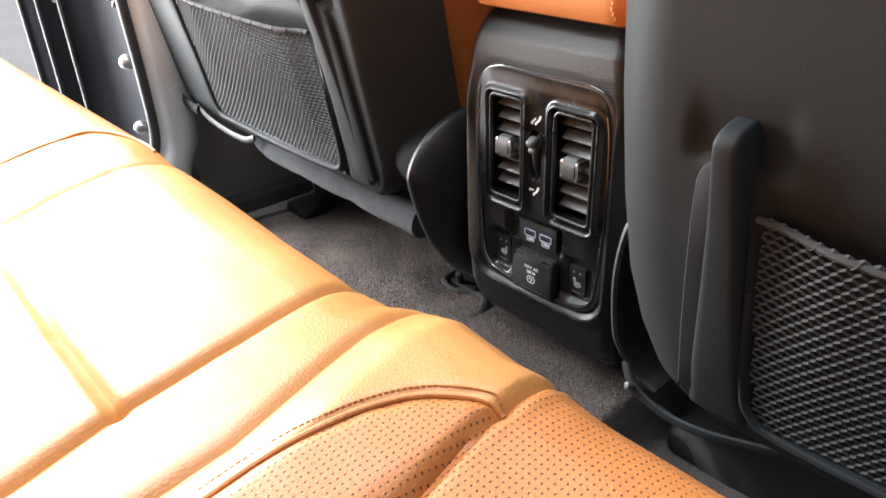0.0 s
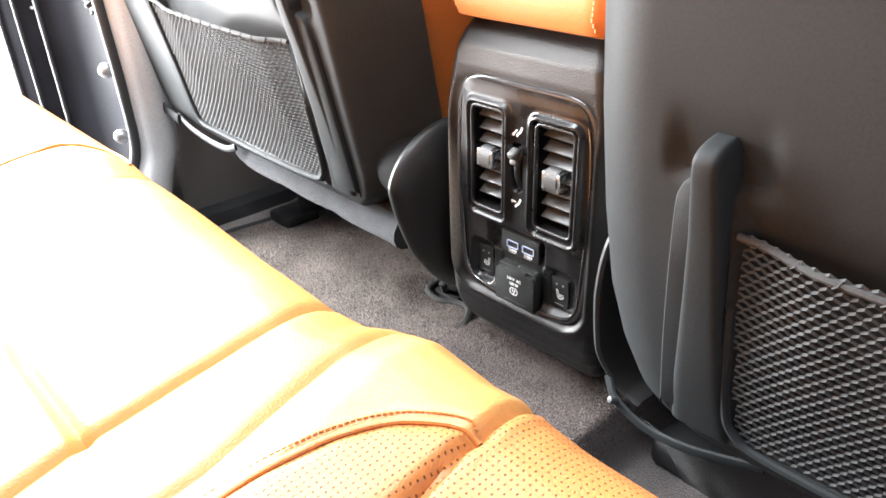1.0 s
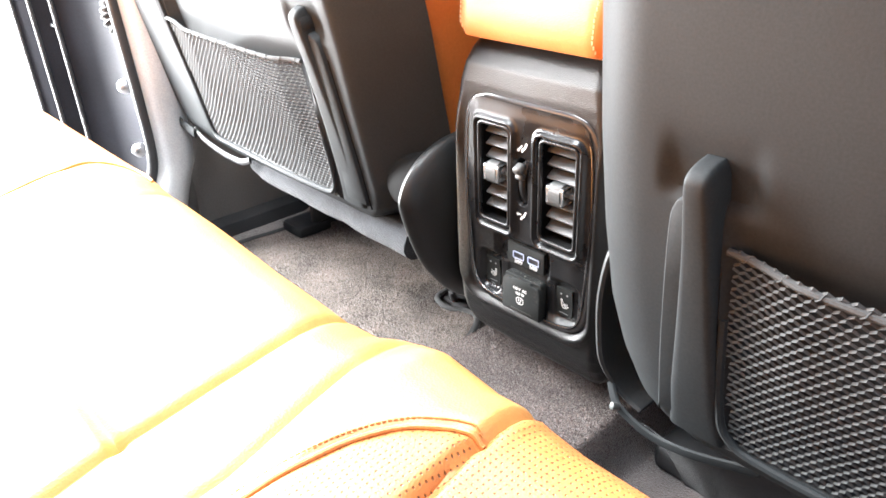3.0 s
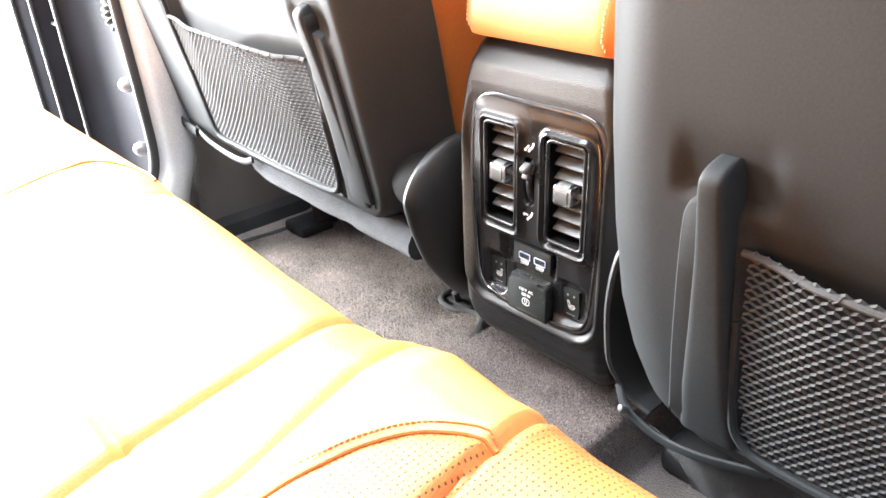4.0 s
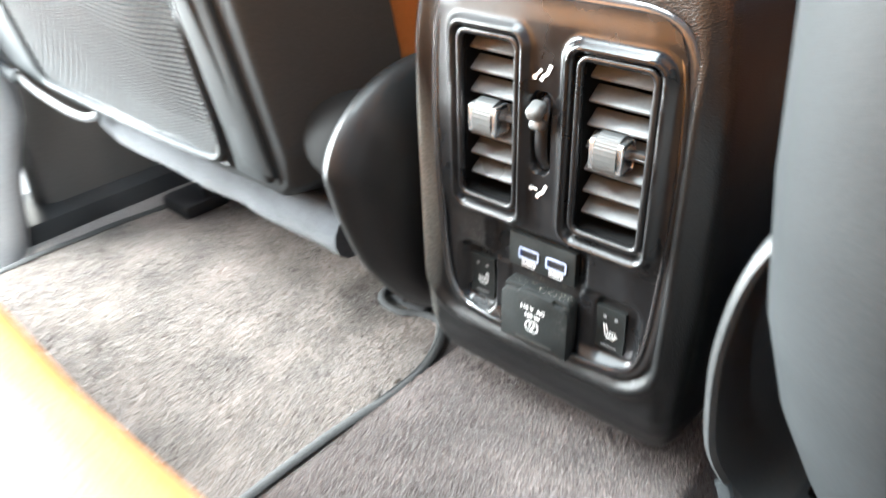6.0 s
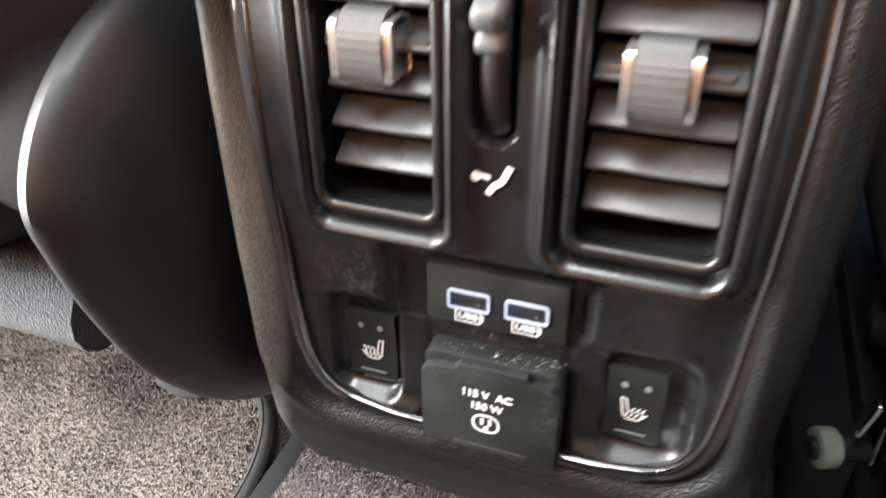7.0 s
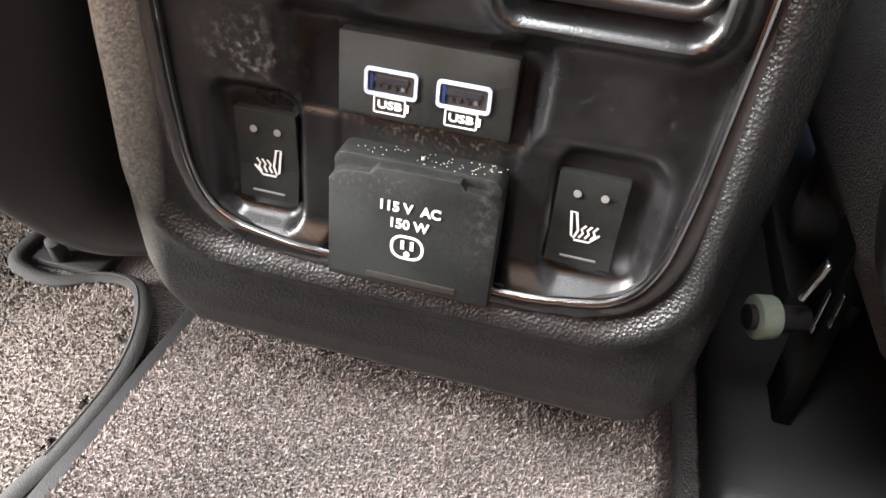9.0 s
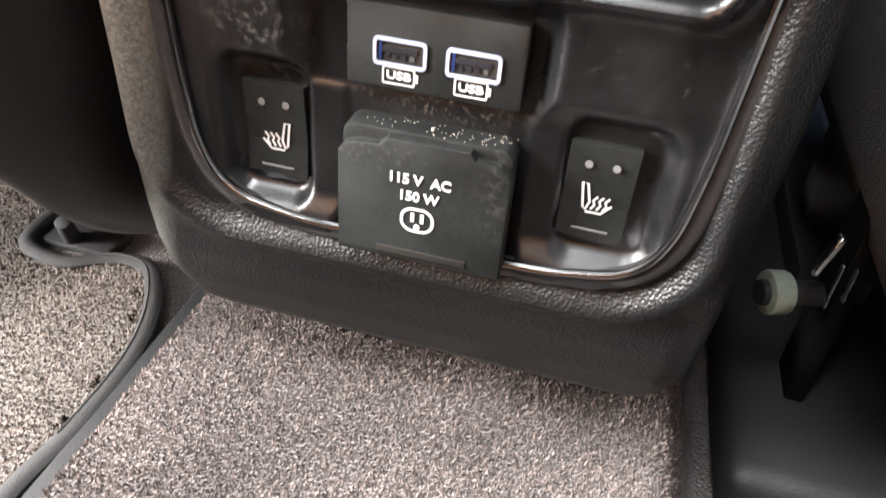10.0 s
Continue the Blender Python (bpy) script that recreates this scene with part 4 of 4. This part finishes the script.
        part("strip_pin", cyl((0.166, -0.066, 0.119), (0.170, -0.058, 0.115), 0.0034, n=12, bevel=0.0006), KNOB, base)
    part("cushion_frame", box(s * (0.42 if s < 0 else 0.40), 0.34 + dy, 0.125, 0.40 if s < 0 else 0.46, 0.50, 0.11, 0.03, 3), FABRIC, base)
    part("cushion", box(s * 0.42, 0.36 + dy, 0.215, 0.42, 0.50, 0.11, 0.04, 4), SHADED_LEATHER, base, "tan leather seat cushion")
    part("hinge_pin", cyl((s * 0.258, 0.072 + dy, 0.094), (s * 0.235, 0.082 + dy, 0.088), 0.0050, 0.0045, 14, bevel=0.001), STEEL, base, "bare steel hinge pin")
    for a in (0.205, 0.605):
        part("runner", box(s * a, 0.52 + dy, -0.014, 0.045, 0.50, 0.034, 0.006), RUBBER, base)
        part("leg", box(s * a, 0.34 + dy, 0.035, 0.03, 0.03, 0.09, 0.004), RUBBER, base)
    if s > 0:
        # Black box added over runner and floor to keep them dark.
        part("floor_darkener", box(0.216, 0.325, -0.033, 0.150, 0.54, 0.036, 0.012, 3), RUBBER, base, "black box added to darken the runner and the floor beside it")
    bm = bmesh.new()
    box(s * 0.655, 0.165 + dy, -0.036, 0.065, 0.070, 0.024, 0.008, 2, bm)
    box(s * 0.635, 0.190 + dy, -0.010, 0.012, 0.05, 0.055, 0.004, 2, bm)
    part("runner_foot", bm, RUBBER, base, "black plastic runner foot")
    if s < 0:
        part("outer_bracket", tube(smooth_line([(-0.712, -0.030, 0.266), (-0.745, -0.044, 0.242), (-0.753, -0.047, 0.221), (-0.744, -0.047, 0.202), (-0.716, -0.046, 0.187), (-0.678, -0.045, 0.180)], 30), 0.0065, 10, flat=(0.5, 1.3)), SEATBACK, base, "grey lower side shield")
        part("lever", tube(smooth_line([(-0.684, -0.042, 0.186), (-0.660, -0.040, 0.173), (-0.630, -0.037, 0.164), (-0.590, -0.034, 0.158), (-0.556, -0.032, 0.158), (-0.536, -0.028, 0.164)], 24), 0.0044, 10, flat=(0.6, 1.2)), RUBBER, base, "black release lever")
    for ob in set(base.children) - before:
        ob.matrix_parent_inverse = level_m


seat_base(-1, -0.040, seat_west)
seat_base(1, -0.060, seat_east)

# slide roller beside the console, on the east seat's runner
roller = thing("seat_roller", "pale nylon roller with steel pin on the seat runner", "roller")
part("roller_tyre", cyl((0.140, 0.108, 0.053), (0.150, 0.1115, 0.053), 0.0108, 0.0102, 24, bevel=0.0015), NYLON, roller)
part("roller_pin", cyl((0.137, 0.107, 0.053), (0.165, 0.116, 0.053), 0.0062, n=14, bevel=0.0008), RUBBER, roller)
part("roller_arm", box(0.176, 0.130, 0.030, 0.010, 0.03, 0.14, 0.002), CAVITY, roller)
part("roller_clip", box(0.157, 0.104, 0.082, 0.0035, 0.006, 0.022, 0.001, 1, None, Matrix.Rotation(radians(14), 4, "Y")), STEEL, roller)
part("roller_clip", box(0.164, 0.102, 0.068, 0.0012, 0.003, 0.024, 0.0004, 1), STEEL, roller)
part("roller_clip", box(0.170, 0.102, 0.070, 0.0012, 0.003, 0.018, 0.0004, 1), STEEL, roller)

# ---- rear bench ----
bench = thing("rear_bench", "tan leather rear bench seat with perforated inserts and piping", "bench seat")


def forward(x, y):
    """How far the east cushion bulges ahead of the others."""
    reach = lerp_table([(-0.75, 0.014), (-0.24, 0.0135), (-0.08, 0.006), (0.02, 0.0), (0.10, 0.0), (0.138, 0.003), (0.158, 0.018), (0.185, 0.016), (0.243, 0.009), (0.264, 0.011), (0.305, 0.0065), (0.76, 0.006)], x)
    return reach * sstep(-0.40, -0.30, y)


def unshift(x, y):
    v = y
    for _ in range(12):
        v = y - forward(x, v)
    return v


SEAM_A = [(0.150, -0.80), (0.140, -0.518), (0.125, -0.460), (0.115, -0.394), (0.105, -0.316), (0.101, -0.26)]
SEAM_B = [(0.215, -0.80), (0.192, -0.475), (0.187, -0.429), (0.180, -0.404), (0.162, -0.334), (0.156, -0.26)]
SEAM_T = [(-0.170, -0.455), (-0.095, -0.457), (0.037, -0.461), (0.126, -0.461)]
SEAM_C = [(-0.140, -0.80), (-0.160, -0.439), (-0.184, -0.389), (-0.198, -0.337), (-0.191, -0.298), (-0.186, -0.26)]
SEAM_E = [(0.245, -0.80), (0.216, -0.460), (0.214, -0.432), (0.218, -0.402), (0.223, -0.376), (0.234, -0.353), (0.252, -0.337), (0.270, -0.330)]
SEAM_F = [(0.310, -0.80), (0.280, -0.393), (0.274, -0.367), (0.270, -0.342), (0.269, -0.324), (0.267, -0.303), (0.267, -0.26)]
SEAM_G = [(-0.200, -0.80), (-0.262, -0.440), (-0.276, -0.410), (-0.297, -0.354), (-0.294, -0.315), (-0.259, -0.293), (-0.225, -0.289)]
SEAM_A, SEAM_B, SEAM_C, SEAM_E, SEAM_F, SEAM_G = ([(x, unshift(x, y)) for x, y in line] for line in (SEAM_A, SEAM_B, SEAM_C, SEAM_E, SEAM_F, SEAM_G))


def at_y(pts, y):
    """The x of a fore-and-aft seam at a given y."""
    return lerp_table(sorted((q, p) for p, q in pts), y)


def bench_top(x, y):
    """Height of the cushion over its plain top."""
    h = 0.0
    for seam, depth, width in ((SEAM_A, 0.0036, 0.0040), (SEAM_B, 0.0034, 0.0045), (SEAM_C, 0.0032, 0.004), (SEAM_F, 0.0055, 0.0036), (SEAM_E, 0.0028, 0.005), (SEAM_G, 0.0028, 0.005), (SEAM_T, 0.0042, 0.0042)):
        h -= depth * math.exp(-(line_dist(x, y, seam) / width) ** 2)
    b = at_y(SEAM_B, y)
    h += 0.011 * sstep(b + 0.002, b + 0.040, x) - 0.004 * sstep(0.262, 0.284, x)
    c = at_y(SEAM_C, y)
    h += 0.008 * (1 - sstep(c - 0.05, c - 0.005, x))
    a0, a1 = c, at_y(SEAM_A, y)
    if a0 < x < a1:
        h += 0.006 * math.sin(math.pi * (x - a0) / (a1 - a0)) ** 0.6
    h += 0.0012 * noise.noise((x * 9, y * 9, 3)) + 0.0004 * noise.noise((x * 40, y * 40, 5))
    return h


FRONT = [(-0.850, 0.278, 1.0), (-0.336, 0.3000, 1.0), (-0.322, 0.2990, 1.0), (-0.309, 0.2955, 0.95), (-0.298, 0.2890, 0.85), (-0.289, 0.2780, 0.6), (-0.284, 0.260, 0.35), (-0.284, 0.22, 0.15), (-0.292, 0.15, 0.1), (-0.305, 0.05, 0.0), (-0.320, -0.045, 0.0)]


def bench_piece(name, x_lo, x_hi, perf, label=""):
    """A cushion between two seams, top and rounded front in one skin."""
    width = max(at_y(x_hi, -0.3) if isinstance(x_hi, list) else x_hi, -9) - (at_y(x_lo, -0.3) if isinstance(x_lo, list) else x_lo)
    nx = max(int(width / 0.0030), 8)
    us = [0.994 * k / 170 for k in range(171)] + [1 + (k / 33) * 9 for k in range(34)]

    def pt(i, j):
        u = us[i]
        k = min(int(u), len(FRONT) - 2)
        f = u - k
        (ya, za, wa), (yb, zb, wb) = FRONT[k], FRONT[k + 1]
        if k == 0:
            f = f ** 0.8
        y, z, w = ya + (yb - ya) * f, za + (zb - za) * f, wa + (wb - wa) * f
        lo = at_y(x_lo, y) if isinstance(x_lo, list) else x_lo
        hi = at_y(x_hi, y) if isinstance(x_hi, list) else x_hi
        x = lo + (hi - lo) * j / (nx - 1)
        h = bench_top(x, max(min(y, -0.278), -0.8))
        return (x, y + forward(x, y) + (h * (1 - w) * -0.9), z + h * w)

    bm = grid(len(us), nx, pt)
    bm.faces.ensure_lookup_table()
    for f in bm.faces:
        c = f.calc_center_median()
        f.material_index = 2 if c.z < 0.15 else 1 if perf(c.x, c.y, c.z) else 0
    return part(name, bm, (LEATHER, PERF, FABRIC), bench, label)


bench_piece("cushion", -0.740, SEAM_C, lambda x, y, z: x < at_y(SEAM_G, unshift(x, y)) - 0.016 and y < -0.280, "tan leather outer cushion with perforated insert")
bench_piece("center_cushion", SEAM_C, SEAM_A, lambda x, y, z: False, "plain tan leather middle cushion")
bench_piece("side_roll", SEAM_A, SEAM_B, lambda x, y, z: False, "plain tan leather roll beside the middle cushion")
bench_piece("cushion", SEAM_B, 0.760, lambda x, y, z: x > at_y(SEAM_F, unshift(x, y)) or (y < -0.333 and x > at_y(SEAM_E, unshift(x, y))), "tan leather outer cushion with perforated insert")


def on_bench(pts, n, lift):
    return [(p.x, p.y + forward(p.x, p.y), lerp_table([(a, b) for a, b, _ in FRONT[:5]], p.y) + bench_top(p.x, p.y) + lift) for p in smooth_line([(a, b, 0) for a, b in pts], n)]


part("piping", tube(on_bench(SEAM_E[1:], 60, 0.0010), 0.0017, 8, up=(0, 0, 1)), PIPING, bench, "tan leather piping")
part("piping", tube(on_bench(SEAM_G[1:], 60, 0.0010), 0.0017, 8, up=(0, 0, 1)), PIPING, bench, "tan leather piping")
bm = bmesh.new()
line = [Vector(p) for p in on_bench(SEAM_E[1:], 160, 0.0026)]
for k in range(4, 156, 3):
    t = (line[k + 1] - line[k - 1]).normalized()
    o = t.cross(Vector((0, 0, 1))) * -0.0052
    tube([line[k] + o - t * 0.0012, line[k] + o + t * 0.0012], 0.00055, 5, bm=bm)
part("stitching", bm, PIPING, bench)
bm = grid(20, 60, lambda i, j: (-0.72 + 1.44 * j / 59, -0.86 - 0.10 * i / 19 - 0.02 * math.sin(j / 59 * 3 * math.pi) ** 2, 0.26 + 0.55 * i / 19))
part("backrest", bm, LEATHER, bench)

# ---- floor mat ----
mat_obj = thing("floor_mat", "grey-brown carpet floor mat with dark grey bound edge", "floor mat")
MAT = [(-0.170, -0.26), (-0.176, -0.10), (-0.174, -0.03), (-0.170, 0.004), (-0.171, 0.052), (-0.180, 0.090), (-0.196, 0.118), (-0.212, 0.1285), (-0.232, 0.1275), (-0.252, 0.1165), (-0.270, 0.1155), (-0.287, 0.1215), (-0.295, 0.135), (-0.296, 0.160), (-0.300, 0.20), (-0.33, 0.225), (-0.45, 0.230), (-0.60, 0.215), (-0.665, 0.17), (-0.685, 0.08), (-0.690, -0.10), (-0.690, -0.26)]
mat_line = [(p.x, p.y) for p in smooth_line([(a, b, 0) for a, b in MAT], 150)]


def mat_z(x, y):
    return FLOOR + 0.0085 + 0.004 * noise.noise((x * 6, y * 6, 9)) + 0.0022 * noise.noise((x * 21, y * 15, 2)) + 0.012 * sstep(-0.24, -0.18, x) * sstep(0.02, 0.12, y) * 0.4


def in_mat(x, y):
    c, n = False, len(mat_line)
    for k in range(n):
        (ax, ay), (bx, by) = mat_line[k], mat_line[k - 1]
        if (ay > y) != (by > y) and x < (bx - ax) * (y - ay) / (by - ay) + ax:
            c = not c
    return c


bm = bmesh.new()
G = 0.010
cells = {}
for i in range(54):
    for j in range(50):
        x, y = -0.70 + i * G, -0.26 + j * G
        if all(in_mat(x + a * G, y + b * G) for a in (0, 1) for b in (0, 1)):
            f = []
            for a, b in ((0, 0), (1, 0), (1, 1), (0, 1)):
                key = (i + a, j + b)
                if key not in cells:
                    px, py = -0.70 + key[0] * G, -0.26 + key[1] * G
                    cells[key] = bm.verts.new((px, py, mat_z(px, py)))
                f.append(cells[key])
            bm.faces.new(f)
edge = [bm.verts.new((x, y, mat_z(x, y) - 0.0005)) for x, y in mat_line]
for k in range(len(edge) - 1):
    c = min((v for v in cells.values()), key=lambda v: (v.co - edge[k].co).length)
    d = min((v for v in cells.values()), key=lambda v: (v.co - edge[k + 1].co).length)
    if c is d:
        bm.faces.new((edge[k], edge[k + 1], c))
    else:
        bm.faces.new((edge[k], edge[k + 1], d, c))
bmesh.ops.recalc_face_normals(bm, faces=bm.faces)
part("pile_sheet", bm, MATPILE, mat_obj)
bm = bmesh.new()
bm.faces.new([bm.verts.new((x, y, mat_z(x, y) - 0.0045)) for x, y in mat_line])
bmesh.ops.triangulate(bm, faces=bm.faces)
part("backing", bm, MATPILE, mat_obj)
part("binding", tube([(x, y, mat_z(x, y) + 0.0005) for x, y in mat_line], 0.0047, 10, up=(0, 0, 1), flat=(0.75, 1.15)), BINDING, mat_obj, "dark grey bound edge")
part("binding_stitch", tube([(x - 0.0030, y, mat_z(x, y) + 0.0036) for x, y in mat_line[20:60]], 0.0007, 5, up=(0, 0, 1)), BINDING, mat_obj)
# Trim near the console; further along only the gap's shade, drawn as black strip.
part("trim_and_gap_shade", box(-0.1535, -0.06, -0.0455, 0.027, 0.46, 0.012, 0.003), RUBBER, floor, "black strip for plastic trim and the shaded gap along the tunnel")
hook = thing("mat_hook", "black plastic floor mat hook", "hook")
part("hook_base", box(-0.262, 0.146, FLOOR + 0.004, 0.05, 0.03, 0.010, 0.003), RUBBER, hook)
part("hook_post", cyl((-0.268, 0.140, FLOOR + 0.006), (-0.262, 0.128, FLOOR + 0.030), 0.006, 0.005, 12, bevel=0.001), RUBBER, hook)

# ---- west door post and open door ----
post = thing("door_post_trim", "grey plastic trim at the foot of the door post", "trim panel", kind="structure")
POSTY = [(-0.05, -0.150), (0.03, -0.128), (0.088, -0.103), (0.114, -0.091), (0.14, -0.089), (0.24, -0.091), (0.40, -0.099), (0.9, -0.11)]


def post_pt(i, j):
    z = -0.05 + 0.95 * (i / 39) ** 1.3
    y0 = lerp_table(POSTY, z)
    f = j / 15
    a = math.pi * f
    r = 1 + 0.2 * (1 - sstep(-0.05, 0.11, z))
    y = y0 + 0.033 * r * (1 - math.cos(a))
    x = -0.757 + 0.036 * r * math.sin(a)
    return (x, y, z)


part("trim_skin", grid(40, 16, post_pt), TRIM, post)
seal = part("door_seal", tube(smooth_line([(-0.752, lerp_table(POSTY, z) - 0.006, z) for z in (-0.04, 0.03, 0.09, 0.14, 0.24, 0.4, 0.6, 0.9)], 50), 0.0085, 10), RUBBER)
tagged(seal, "black rubber door seal along the post", "door seal", kind="structure")
jamb = thing("door_jamb", "dark navy painted metal door jamb with bolts", "door jamb", kind="structure")


def jamb_pt(i, j):
    z = -0.1 + 1.0 * i / 20
    prof = [(-0.755, -0.070), (-0.775, -0.056), (-0.80, -0.050), (-0.90, -0.040), (-0.975, -0.050), (-1.005, -0.070), (-1.020, -0.096), (-1.028, -0.108), (-1.036, -0.103), (-1.044, -0.096), (-1.053, -0.112), (-1.060, -0.136), (-1.066, -0.124), (-1.072, -0.138), (-1.082, -0.150), (-1.090, -0.160)]
    x, y = prof[j]
    return (x, y - 0.02 * (z - 0.3) * (j > 4), z)


part("jamb_skin", grid(21, 16, jamb_pt), PAINT, jamb)
for z in (0.252, 0.143):
    b = part("hinge_bolt", ball((-0.779, -0.104, z), (0.0125, 0.0125, 0.0125), 18), BOLT, jamb, "grey domed hinge bolt head")
    part("bolt_shank", cyl((-0.803, -0.050, z), (-0.783, -0.097, z), 0.0075, n=16), BOLT, b)
    part("washer", cyl((-0.800, -0.062, z), (-0.793, -0.079, z), 0.0165, n=20, bevel=0.0015), PAINT, b)
    part("hinge_leaf", box(-0.805, -0.060, z - 0.030, 0.030, 0.012, 0.008, 0.003), PAINT, jamb)
for x, y, r in ((-1.028, -0.112, 0.0045), (-1.060, -0.140, 0.0040), (-1.090, -0.161, 0.0040)):
    part("edge_strip", tube([(x, y - 0.02 * (z - 0.3), z) for z in (-0.1, 0.1, 0.3, 0.5, 0.9)], r, 8), RUBBER, jamb, "black rubber edge strip")
part("catch_plate", box(-1.045, -0.112, 0.318, 0.018, 0.010, 0.006, 0.002), SHIELD, jamb)
boot = thing("cable_boot", "black corrugated rubber cable boot on the door jamb", "cable boot")
c = [(-0.835, -0.060, 0.41), (-0.825, -0.085, 0.375), (-0.812, -0.092, 0.350), (-0.795, -0.080, 0.325)]
L = smooth_line(c, 60)
part("bellows", tube(L, lambda f: 0.010 + 0.0025 * math.sin(f * 2 * math.pi * 9), 14), RUBBER, boot)
part("boot_plug", ball((-0.835, -0.060, 0.285), (0.010, 0.012, 0.016), 14), RUBBER, boot)
door = thing("open_door", "dark door standing open beside the jamb", "car door")
part("door_skin", grid(20, 5, lambda i, j: (-1.092 - 0.006 * j, -0.160 + 0.03 * j, -0.15 + 0.9 * i / 19)), PAINT, door)

# ---- pile ----
pile("nap", TUFT, floor, -0.172, 0.182, -0.30, 0.110, 0.00135, 0.0017, floor_z, lambda x, y: -0.131 < x < 0.122, "short brown-grey carpet pile")
pile("nap", MATTUFT, mat_obj, -0.70, -0.160, -0.26, 0.24, 0.0021, 0.0018, mat_z, in_mat, "short grey pile of the mat")
